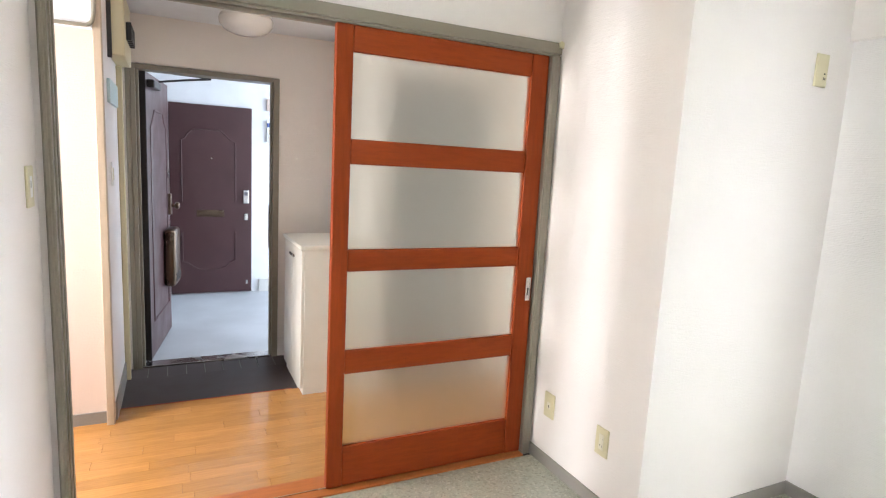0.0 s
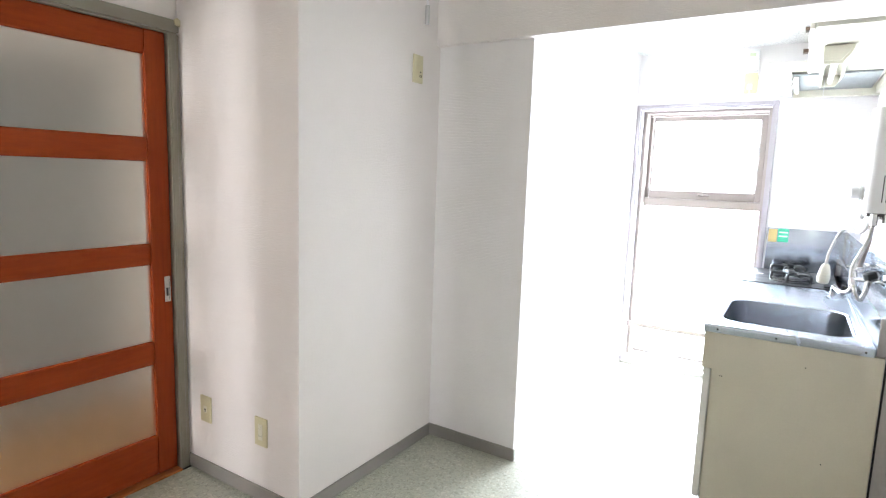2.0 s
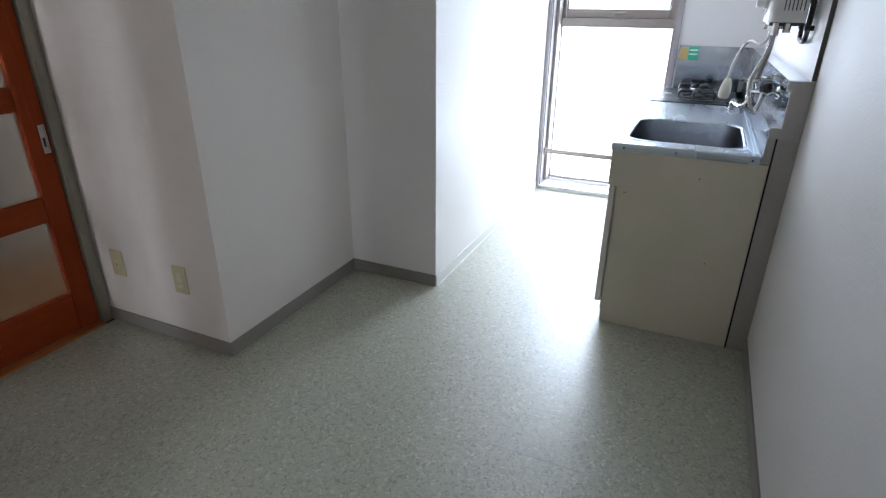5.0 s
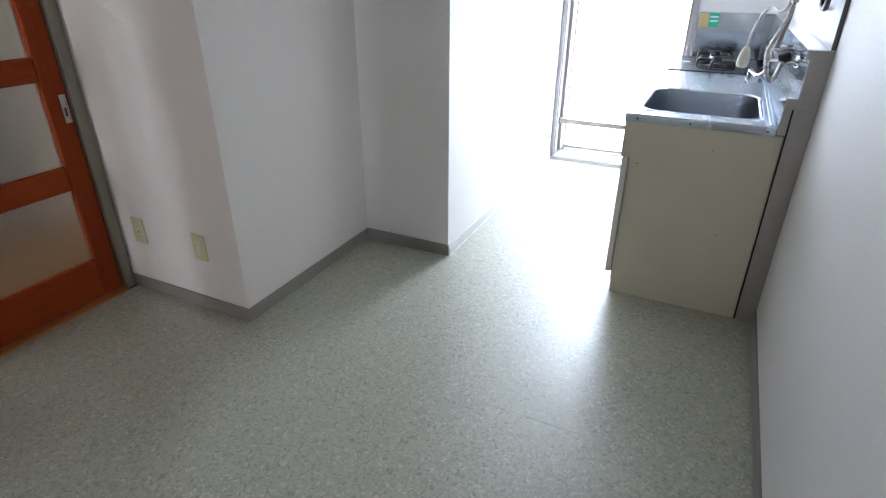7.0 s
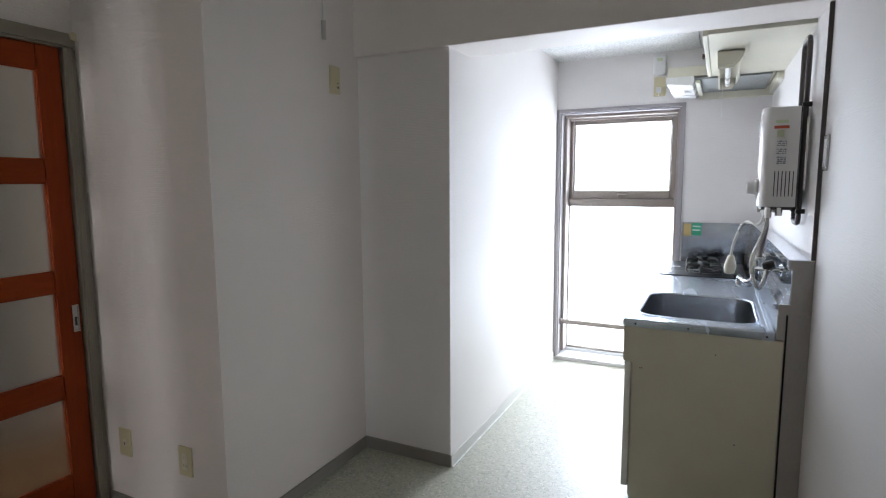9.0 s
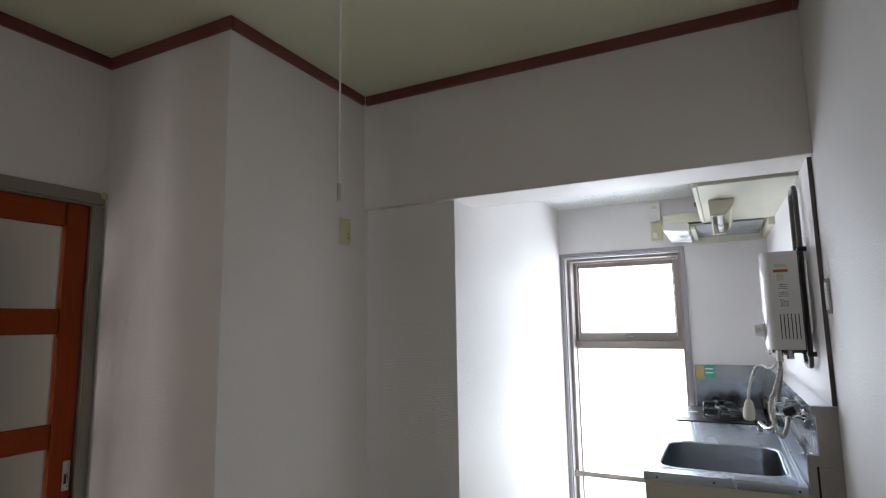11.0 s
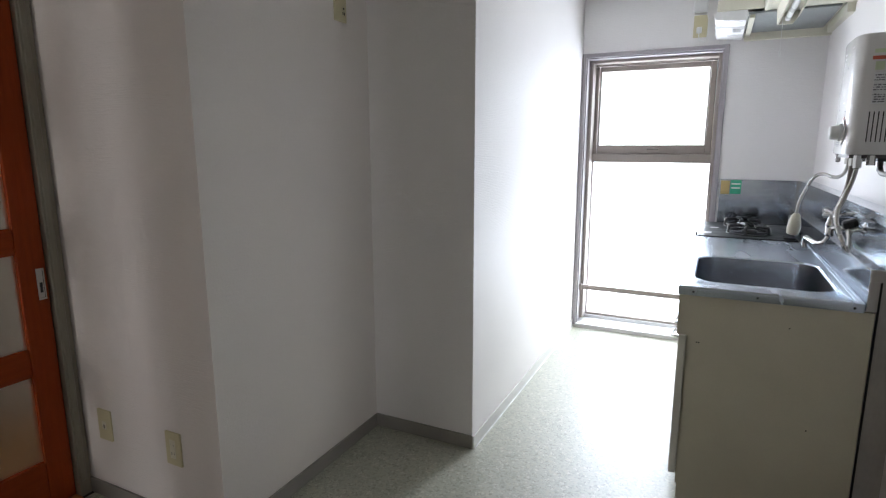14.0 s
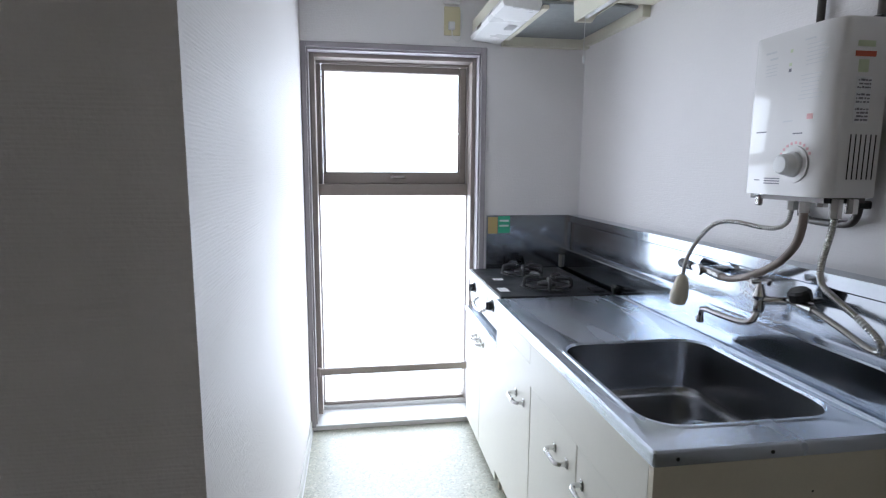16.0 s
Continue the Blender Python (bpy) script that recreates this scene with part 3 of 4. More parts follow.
part("apron", box(bmesh.new(), (2.453, 0.087, 0.64), (3.178, 0.119, 0.784), 0.002), CREAM_DOOR, cab)
part("apron", box(bmesh.new(), (3.182, 0.087, 0.71), (3.62, 0.118, 0.784), 0.002), CREAM_DOOR, cab)
for x0, x1, top, hx in ((2.437, 2.798, 0.636, 2.715), (2.802, 3.178, 0.636, 2.905), (3.182, 3.626, 0.706, 3.295)):
    d = part("door", box(bmesh.new(), (x0, 0.087, 0.096), (x1, FR, top), 0.003), CREAM_DOOR, cab, "ivory laminate door")
    handle(d, hx, FR, 0.55)


def loft(bm, rings):
    """Skins between rings of equal count."""
    for a, b in zip(rings, rings[1:]):
        n = len(a)
        for k in range(n):
            bm.faces.new((a[k], a[(k + 1) % n], b[(k + 1) % n], b[k]))


def sink_top():
    """Pressed steel worktop with a deep bowl."""
    top = thing("steel_sink", (3.03, -0.14, 0.783), "stainless steel sink worktop with one deep bowl", "sink")
    z, bm = 0.815, bmesh.new()
    rings = []
    for (x0, y0, x1, y1), r, h in (((2.433, -0.41, 3.624, 0.123), 0.006, 0.783), ((2.431, -0.412, 3.625, 0.125), 0.006, 0.787), ((2.431, -0.412, 3.625, 0.125), 0.006, 0.811), ((2.435, -0.41, 3.622, 0.121), 0.006, z),
                                   ((2.506, -0.374, 3.062, 0.092), 0.088, z), ((2.51, -0.37, 3.058, 0.088), 0.086, z + 0.003), ((2.518, -0.362, 3.05, 0.08), 0.082, z + 0.003),
                                   ((2.522, -0.358, 3.046, 0.076), 0.08, z - 0.003)):
        rings.append([bm.verts.new((x, y, h)) for x, y in rounded(x0, y0, x1, y1, r, 10)])
    loft(bm, rings)
    part("deck", bm, STEEL, top, smooth=True)
    bm, rings = bmesh.new(), []
    drops = [(0.0, z - 0.002), (0.003, 0.77), (0.008, 0.70)]
    drops += [(0.008 + 0.034 * (1 - math.cos(a)), 0.682 - 0.034 * math.sin(a)) for a in (k * math.pi / 12 for k in range(7))]
    drops += [(0.12, 0.645), (0.2, 0.643)]
    for inset, h in drops:
        rings.append([bm.verts.new((x, y, h)) for x, y in rounded(2.521 + inset, -0.359 + inset, 3.047 - inset, 0.077 - inset, max(0.012, 0.081 - 0.6 * inset), 10)])
    loft(bm, rings)
    bm.faces.new(rings[-1])
    part("bowl", bm, STEEL_BOWL_SHADED, top, "brushed steel bowl with its shade put into a darker colour", True)
    for y in (-0.391, -0.402):
        part("ridge", tube(bmesh.new(), [(2.455, y, z + 0.001), (2.8, y, z + 0.001), (3.6, y, z + 0.001)], 0.0028, 8, 1), STEEL, top, smooth=True)
    drain = part("drain", lathe(bmesh.new(), (2.8, -0.235, 0.6455), (0, 0, 1), [(0.075, 0.0), (0.075, 0.003), (0.06, 0.004), (0.055, 0.001), (0.03, 0.0), (0.028, 0.004), (0.0, 0.006)]), STEEL_DULL, top, "round drain with a strainer", True)
    for k in range(8):
        a = k * math.pi / 4
        part("drain_slot", boxes(((2.8 + 0.042 * math.cos(a) - 0.004, -0.235 + 0.042 * math.sin(a) - 0.004, 0.6458), (2.8 + 0.042 * math.cos(a) + 0.004, -0.235 + 0.042 * math.sin(a) + 0.004, 0.648))), DARK_SLOT, drain)
    for y in (0.075, -0.12, -0.385):
        part("rivet", rod(bmesh.new(), (2.4305, y, 0.797), (2.4312, y, 0.797), 0.004, seg=10), BLACK, top)


sink_top()

back = thing("splashback", (3.3, -0.45, 0.78), "stepped stainless steel splashback with water stains", "splashback")
part("long_panel", skewed(extrude(bmesh.new(), [(-0.413, 0.79), (-0.414, 0.917), (-0.417, 0.921), (-0.447, 0.924), (-0.45, 1.048), (-0.437, 1.054), (-0.436, 1.087), (-0.502, 1.087), (-0.502, 0.79)], 0, 2.433, 4.25)), STEEL_DULL, back)
part("end_panel", boxes(((4.25, -0.47, 0.78), (4.266, 0.012, 1.086))), STEEL_DULL, back)
part("seam_strip", boxes(((4.243, -0.408, 0.926), (4.25, -0.396, 1.085)), ((4.24, -0.383, 0.82), (4.25, -0.371, 0.92))), CHROME_WORN, back)
part("side_column", boxes(((2.431, -0.5165, 0.0), (2.4328, -0.447, 0.884)), ((2.4345, -0.5165, 0.0), (2.46, -0.447, 0.788))), STEEL_SIDE, back, "dull steel filler strip down to the floor")
part("column_gap", boxes(((2.4322, -0.447, 0.0), (2.4329, -0.4405, 0.884))), DARK_SLOT, back)
part("upturn_end", boxes(((2.4308, -0.4405, 0.79), (2.4328, -0.414, 0.8845))), STEEL_SIDE, back)
part("side_cap", extrude(bmesh.new(), [(-0.414, 0.885), (-0.415, 0.916), (-0.418, 0.9195), (-0.449, 0.922), (-0.452, 1.05), (-0.439, 1.056), (-0.438, 1.084), (-0.5165, 1.084), (-0.5165, 0.885)], 0, 2.4303, 2.4328), STEEL_SIDE, back, "dull streaked steel end cap")
part("corner_bead", boxes(((2.4298, -0.4165, 0.8), (2.4335, -0.413, 0.92)), ((2.4298, -0.45, 0.9195), (2.4335, -0.414, 0.9225)), ((2.4298, -0.4525, 0.92), (2.4335, -0.4495, 1.052)), ((2.4298, -0.452, 1.05), (2.4335, -0.438, 1.054)), ((2.4298, -0.4395, 1.052), (2.4335, -0.436, 1.087))), CHROME_WORN, back)
for n, a, b, m in (("sticker", (4.2488, -0.042, 0.995), (4.2496, 0.006, 1.078), LABEL_TAN), ("sticker", (4.2486, -0.106, 0.998), (4.2496, -0.046, 1.082), LABEL_GREEN)):
    s = solo(n, boxes((a, b)), m, "old green printed sticker on the steel" if m is LABEL_GREEN else "tan worn sticker on the steel", "sticker")
for z in (1.03, 1.055):
    part("print_bar", boxes(((4.2478, -0.1, z), (4.2486, -0.052, z + 0.009))), LABEL_WHITE, s)


# ---------------------------------------------------------------- cooker
gas = thing("cooker_cabinet", (3.94, -0.15, 0), "low ivory cooker cabinet with a steel top", "cabinet")
part("carcass", boxes(((3.63, -0.4, 0.0), (3.646, 0.088, 0.618)), ((4.228, -0.4, 0.0), (4.244, 0.088, 0.618)), ((3.646, -0.4, 0.05), (4.228, -0.385, 0.618))), CREAM, gas)
for x0, x1, hx in ((3.63, 3.934, 3.9), (3.938, 4.243, 3.985)):
    d = part("door", box(bmesh.new(), (x0, 0.0885, 0.045), (x1, 0.108, 0.612), 0.003), CREAM_DOOR, gas, "ivory laminate door")
    handle(d, hx, 0.108, 0.545, 0.028)
part("kick_board", boxes(((3.646, 0.04, 0.0), (4.228, 0.05, 0.045))), SKIRT, gas)
part("steel_tray", boxes(((3.627, -0.4, 0.62), (4.247, 0.115, 0.632)), ((3.627, 0.106, 0.606), (4.247, 0.115, 0.62)), bevel=0.002), STEEL, gas)


def burner(parent, x, y, z, r):
    b = part("burner", lathe(bmesh.new(), (x, y, z), (0, 0, 1), [(r, 0), (r, 0.003), (r * 0.8, 0.0045), (r * 0.55, 0.002), (r * 0.42, 0.004), (r * 0.42, 0.016), (r * 0.3, 0.022), (0, 0.023)], 28), IRON, parent, "black cast burner", True)
    ring = tube(bmesh.new(), [(x + r * 1.02 * math.cos(a), y + r * 1.02 * math.sin(a), z + 0.014) for a in (k * math.pi / 12 for k in range(25))], 0.006, 8, 2)
    for k in range(5):
        a = k * 2 * math.pi / 5 + 0.4
        tube(ring, [(x + r * q * math.cos(a), y + r * q * math.sin(a), z + h) for q, h in ((1.08, 0.0), (1.08, 0.03), (0.98, 0.042), (0.5, 0.042), (0.42, 0.034))], 0.0085, 8, 3)
    part("pan_support", ring, IRON, b, smooth=True)
    part("drip_ring", tube(bmesh.new(), [(x + r * 1.15 * math.cos(a), y + r * 1.15 * math.sin(a), z + 0.003) for a in (k * math.pi / 12 for k in range(25))], 0.003, 8, 2), IRON, b, smooth=True)


stove = thing("gas_stove", (3.94, -0.14, 0.632), "two-burner gas stove with a dark top", "stove")
part("body", boxes(((3.645, -0.34, 0.65), (4.235, 0.078, 0.797)), bevel=0.006), WHITE_PLASTIC, stove)
for x in (3.69, 4.19):
    for y in (-0.3, 0.04):
        part("foot", rod(bmesh.new(), (x, y, 0.632), (x, y, 0.65), 0.015), BLACK, stove)
part("front_panel", extrude(bmesh.new(), [(0.078, 0.66), (0.078, 0.8), (0.092, 0.8), (0.1, 0.79), (0.09, 0.66)], 0, 3.645, 4.235), WHITE_PLASTIC, stove)
top = part("top_plate", box(bmesh.new(), (3.628, -0.365, 0.7975), (4.242, 0.098, 0.82), 0.005, 2), STOVE_TOP, stove, "dark enamelled top plate")
part("front_trim", box(bmesh.new(), (3.63, 0.0985, 0.799), (4.24, 0.106, 0.818), 0.002), WHITE_PLASTIC, top)
burner(stove, 4.1, -0.13, 0.82, 0.088)
burner(stove, 3.8, -0.15, 0.82, 0.095)
for a, b in (((3.72, 0.035), (3.79, 0.075)), ((3.95, 0.0), (3.985, 0.045))):
    part("tag", boxes(((a[0], a[1], 0.8202), (b[0], b[1], 0.8212))), LABEL_WHITE, stove, "small white label")
for x in (4.12, 3.76):
    k = part("knob", lathe(bmesh.new(), (x, 0.094, 0.752), (0, 1, -0.05), [(0.026, 0), (0.026, 0.006), (0.02, 0.008), (0.018, 0.024), (0.0, 0.026)]), BLACK, stove, "black round knob", True)
    part("grip", box(bmesh.new(), (x - 0.004, 0.118, 0.736), (x + 0.004, 0.126, 0.768), 0.002), BLACK, k)
part("grill_handle", tube(bmesh.new(), [(4.04, 0.095, 0.72), (4.03, 0.12, 0.705), (3.94, 0.13, 0.7), (3.86, 0.12, 0.705), (3.85, 0.095, 0.72)], 0.007, 10), CHROME, stove, "curved chrome grill handle", True)
part("grill_vent", boxes(*[((3.66 + k * 0.014, -0.35, 0.82), (3.667 + k * 0.014, -0.3, 0.829)) for k in range(5)]), IRON, stove)

tap = thing("gas_cock", (3.64, -0.4, 0.82), "small black gas cock against the steel", "valve")
part("body", rod(rod(bmesh.new(), (3.64, -0.4, 0.835), (3.64, -0.372, 0.835), 0.011), (3.64, -0.38, 0.817), (3.64, -0.38, 0.845), 0.009), BLACK, tap, smooth=True)
part("lever", box(bmesh.new(), (3.615, -0.386, 0.844), (3.66, -0.374, 0.852), 0.002), BLACK, tap)


# ---------------------------------------------------------------- water heater
def water_heater():
    x0, x1, yb, yf, z0, z1 = 2.612, 2.868, -0.462, -0.338, 1.266, 1.643
    unit = thing("water_heater", (2.74, -0.462, z0), "pale grey wall-mounted gas water heater with a knob", "water heater")
    bow = lambda x: yf - 0.207 * (x - 2.72) ** 2
    rx, ry, out = 0.065, 0.03, []
    y1 = bow(x0 + rx)
    out += [(x0 + rx - rx * math.cos(radians(a)), y1 - ry + ry * math.sin(radians(a))) for a in range(0, 91, 9)]
    out += [(x0 + rx + (x1 - 0.012 - x0 - rx) * k / 14, bow(x0 + rx + (x1 - 0.012 - x0 - rx) * k / 14)) for k in range(1, 15)]
    out += [(x1 - 0.012 + 0.012 * math.sin(radians(a)), bow(x1 - 0.012) - 0.012 + 0.012 * math.cos(radians(a))) for a in range(15, 91, 15)]
    out += [(x1, yb), (x0, yb)]
    bm = bmesh.new()
    loops = []
    mid = (x0 + x1) / 2, (yb + yf) / 2
    for h, s in ((z0, 0.985), (z0 + 0.004, 1.0), (z1 - 0.006, 1.0), (z1, 0.975)):
        loops.append([bm.verts.new((mid[0] + (x - mid[0]) * s, mid[1] + (y - mid[1]) * s, h)) for x, y in out])
    for a, b in zip(loops, loops[1:]):
        for k in range(len(a)):
            bm.faces.new((a[k], a[(k + 1) % len(a)], b[(k + 1) % len(a)], b[k]))
    bm.faces.new(loops[0][::-1])
    bm.faces.new(loops[-1])
    part("case", bm, GREY_ENAMEL, unit, smooth=True)
    for z in (1.33, 1.56):
        part("mounting_bracket", boxes(((2.72, -0.502, z), (2.8, -0.462, z + 0.03))), PIPE_DARK, unit)
    k = part("knob", lathe(bmesh.new(), (2.703, yf, 1.338), (0, 1, 0), [(0.029, 0), (0.029, 0.01), (0.025, 0.014), (0.023, 0.034), (0.019, 0.038), (0, 0.039)], 32), WHITE_PLASTIC, unit, "white ribbed knob", True)
    part("knob_ring", lathe(bmesh.new(), (2.703, yf, 1.338), (0, 1, 0), [(0.042, 0), (0.042, 0.003), (0.034, 0.004), (0.0, 0.004)], 32), GREY_ENAMEL, k, smooth=True)
    for a in range(-60, 91, 15):
        c, s = 2.703 + 0.049 * math.sin(radians(a)), 1.338 + 0.049 * math.cos(radians(a))
        part("dial_mark", boxes(((c - 0.003, yf, s - 0.003), (c + 0.003, yf + 0.0008, s + 0.003))), PINK_INK, unit)
    front = lambda x, z, w, h, m, n="print": part(n, boxes(((x - w / 2, bow(x + w / 2) - 0.0008, z - h * 0.4), (x + w / 2, bow(x) + 0.0003, z + h / 2))), m, unit)
    rng = random.Random(4)
    for x, z, w in ((2.80, 1.602, 0.05), (2.795, 1.587, 0.03)):
        front(x, z, w, 0.005, INK_PALE)
    for i in range(4):
        front(2.795, 1.573 - i * 0.008, 0.07 * rng.uniform(0.7, 1), 0.0022, INK_PALE)
    front(2.69, 1.612, 0.03, 0.004, INK_PALE)
    for i in range(6):
        front(2.675, 1.6 - i * 0.0085, 0.075 * rng.uniform(0.6, 1), 0.0022, INK_PALE)
    for i in range(7):
        front(2.68, 1.535 - i * 0.0085, 0.07 * rng.uniform(0.6, 1), 0.0022, INK_PALE)
    for z in (1.595, 1.565):
        front(2.742, z, 0.008, 0.008, LABEL_LIME, "warning_mark")
    front(2.742, 1.552, 0.008, 0.008, INK, "warning_mark")
    front(2.735, 1.437, 0.03, 0.004, INK_PALE)
    front(2.672, 1.443, 0.016, 0.013, PINK_INK, "pink_mark")
    front(2.702, 1.408, 0.028, 0.003, INK)
    for i in range(3):
        front(2.765, 1.305 - i * 0.006, 0.06, 0.003, INK)
    front(2.82, 1.3, 0.022, 0.003, INK)
    part("slot_window", boxes(((2.802, bow(2.836) - 0.0008, 1.415), (2.836, bow(2.81) + 0.0006, 1.418))), INK, unit)
    side = lambda ya, yb2, za, zb, m, n="label_sheet": part(n, boxes(((x0 - 0.001, ya, za), (x0 - 0.0001, yb2, zb))), m, unit)
    side(-0.427, -0.378, 1.562, 1.573, LABEL_RED, "red_label")
    side(-0.423, -0.382, 1.582, 1.594, LABEL_LIME)
    side(-0.412, -0.388, 1.53, 1.556, LABEL_LIME)
    side(-0.424, -0.388, 1.425, 1.522, LABEL_WHITE)
    for i in range(12):
        z, y = 1.43 + i * 0.0075, -0.422
        while y < -0.392 and i not in (4, 8):
            w = rng.uniform(0.003, 0.011)
            part("print", boxes(((x0 - 0.0018, y, z), (x0 - 0.001, min(y + w, -0.39), z + rng.uniform(0.0025, 0.0045)))), INK, unit)
            y += w + rng.uniform(0.0015, 0.004)
    for i in range(6):
        y = -0.45 + i * 0.0122
        part("vent_slot", box(bmesh.new(), (x0 - 0.0006, y - 0.0016, 1.306), (x0 + 0.002, y + 0.0016, 1.402), 0.0004), DARK_SLOT, unit)
    part("under_plate", boxes(((2.625, -0.455, 1.254), (2.855, -0.352, 1.266))), PIPE_DARK, unit)
    part("lever", box(box(bmesh.new(), (2.80, -0.365, 1.262), (2.84, -0.345, 1.274), 0.002), (2.818, -0.362, 1.236), (2.834, -0.348, 1.262), 0.003), CHROME_WORN, unit, "small drain lever")
    for x, y, h in ((2.735, -0.372, 0.03), (2.705, -0.378, 0.035), (2.615, -0.375, 0.04), (2.68, -0.4, 0.02), (2.612, -0.41, 0.03)):
        part("nut", rod(bmesh.new(), (x, y, 1.262 - h), (x, y, 1.264), 0.0125, seg=6), CHROME_WORN, unit)


water_heater()

pipes = thing("supply_pipes", (2.6, -0.457, 1.2), "dark looped supply pipes clipped to the wall", "pipe")
XP, XQ, YP = 2.662, 2.83, -0.481
part("pipe", tube(bmesh.new(), [(XP, YP, 1.245), (XP, YP, 1.6), (XP, YP, 1.85), (XP + 0.008, YP, 1.885), (XP + 0.035, YP, 1.905), (XQ - 0.035, YP, 1.905), (XQ - 0.008, YP, 1.885), (XQ, YP, 1.85),
                  (XQ, YP, 1.6), (XQ, YP, 1.245), (XQ - 0.008, YP, 1.215), (XQ - 0.035, YP, 1.2), (XP + 0.035, YP, 1.2), (XP + 0.008, YP, 1.215), (XP, YP, 1.245)], 0.0092, 12, 6), PIPE_DARK, pipes, smooth=True)
for x in (XP, XQ):
    for z in (1.652, 1.248):
        part("clip", box(bmesh.new(), (x - 0.013, -0.5025, z - 0.009), (x + 0.013, -0.469, z + 0.009), 0.003), BLACK, pipes)
part("bright_sleeve", rod(bmesh.new(), (2.6, -0.487, 1.33), (2.6, -0.487, 1.6), 0.006), CHROME, pipes, smooth=True)

# spray hose, filling hoses and taps
spray = thing("spray_hose", (2.735, -0.372, 1.23), "flexible chrome hose with a white spray head", "shower hose")
part("hose", tube(bmesh.new(), [(2.735, -0.372, 1.235), (2.737, -0.365, 1.203), (2.755, -0.352, 1.186), (2.8, -0.34, 1.184), (2.87, -0.325, 1.19), (2.925, -0.305, 1.178), (2.965, -0.285, 1.128), (2.986, -0.27, 1.07), (2.992, -0.265, 1.02)], 0.0062, 12, 8, 0.005), CHROME_WORN, spray)
part("spray_head", lathe(bmesh.new(), (2.991, -0.266, 1.027), (0.12, 0.06, -1), [(0.009, 0), (0.015, 0.008), (0.022, 0.035), (0.025, 0.062), (0.022, 0.084), (0.017, 0.088), (0, 0.088)]), SPRAY, spray, "cream plastic spray head", True)

feed = thing("inlet_hose", (2.705, -0.378, 1.22), "thick grey hose from the heater to a stop valve", "hose")
part("hose", tube(bmesh.new(), [(2.705, -0.378, 1.228), (2.707, -0.378, 1.19), (2.72, -0.375, 1.145), (2.765, -0.37, 1.095), (2.85, -0.372, 1.05), (2.94, -0.38, 1.022), (3.0, -0.388, 1.018), (3.05, -0.395, 1.02)], 0.0098, 12), HOSE_GREY, feed, smooth=True)
part("ferrule", rod(bmesh.new(), (2.99, -0.387, 1.018), (3.06, -0.397, 1.02), 0.0135), CHROME_WORN, feed, smooth=True)

stop = thing("stop_valve", (3.1, -0.437, 1.0), "chrome stop valve with a black handle on the steel", "valve")
part("body", rod(rod(bmesh.new(), (3.09, -0.45, 1.02), (3.09, -0.385, 1.02), 0.013), (3.06, -0.397, 1.02), (3.14, -0.397, 1.02), 0.012), CHROME, stop, smooth=True)
part("flange", lathe(bmesh.new(), (3.09, -0.449, 1.02), (0, 1, 0), [(0.027, 0), (0.027, 0.003), (0.016, 0.01), (0, 0.01)]), CHROME, stop, smooth=True)
part("handle", rod(bmesh.new(), (3.14, -0.397, 1.02), (3.205, -0.397, 1.022), 0.014, 0.017, 10), BLACK, stop, "black plastic handle")
part("dial", rod(bmesh.new(), (3.09, -0.385, 1.02), (3.09, -0.372, 1.02), 0.018), CHROME_WORN, stop, smooth=True)

faucet = thing("faucet", (2.77, -0.44, 1.0), "chrome wall faucet with a swivel spout", "faucet")
part("flange", lathe(bmesh.new(), (2.745, -0.449, 1.005), (0, 1, 0), [(0.028, 0), (0.028, 0.003), (0.016, 0.012), (0, 0.012)]), CHROME, faucet, smooth=True)
part("arm", tube(bmesh.new(), [(2.745, -0.442, 1.005), (2.748, -0.41, 1.004), (2.765, -0.375, 1.002), (2.789, -0.354, 1.0)], 0.011, 12), CHROME, faucet, smooth=True)
part("body", lathe(bmesh.new(), (2.791, -0.352, 0.968), (0, 0, 1), [(0.012, 0), (0.016, 0.01), (0.014, 0.026), (0.018, 0.042), (0.013, 0.053), (0.011, 0.064), (0, 0.064)]), CHROME, faucet, smooth=True)
h = part("tap_handle", rod(bmesh.new(), (2.791, -0.352, 1.03), (2.791, -0.352, 1.05), 0.009), CHROME, faucet, "chrome cross handle", True)
part("cross_bar", rod(rod(bmesh.new(), (2.761, -0.352, 1.046), (2.821, -0.352, 1.046), 0.006), (2.791, -0.38, 1.046), (2.791, -0.324, 1.046), 0.006), CHROME, h, smooth=True)
part("spout", tube(bmesh.new(), [(2.791, -0.351, 0.974), (2.791, -0.344, 0.955), (2.797, -0.332, 0.94), (2.83, -0.318, 0.936), (2.89, -0.306, 0.939), (2.928, -0.301, 0.941), (2.944, -0.299, 0.934), (2.948, -0.299, 0.914)], 0.0085, 12), CHROME, faucet, smooth=True)
part("spout_tip", rod(bmesh.new(), (2.948, -0.299, 0.899), (2.948, -0.299, 0.917), 0.0105), CHROME_WORN, faucet, smooth=True)
part("side_branch", rod(bmesh.new(), (2.745, -0.4, 1.005), (2.655, -0.385, 1.005), 0.011), CHROME_WORN, faucet, smooth=True)

cold = thing("cold_valve", (2.69, -0.39, 1.0), "black-handled valve beside the faucet", "valve")
part("stem", rod(bmesh.new(), (2.712, -0.39, 1.003), (2.712, -0.405, 1.022), 0.011), CHROME_WORN, cold, smooth=True)
part("handle", lathe(bmesh.new(), (2.712, -0.403, 1.012), (0, 0.35, 0.9), [(0.018, 0), (0.026, 0.006), (0.026, 0.026), (0.02, 0.032), (0, 0.033)], 10), BLACK, cold, "black lobed handle")

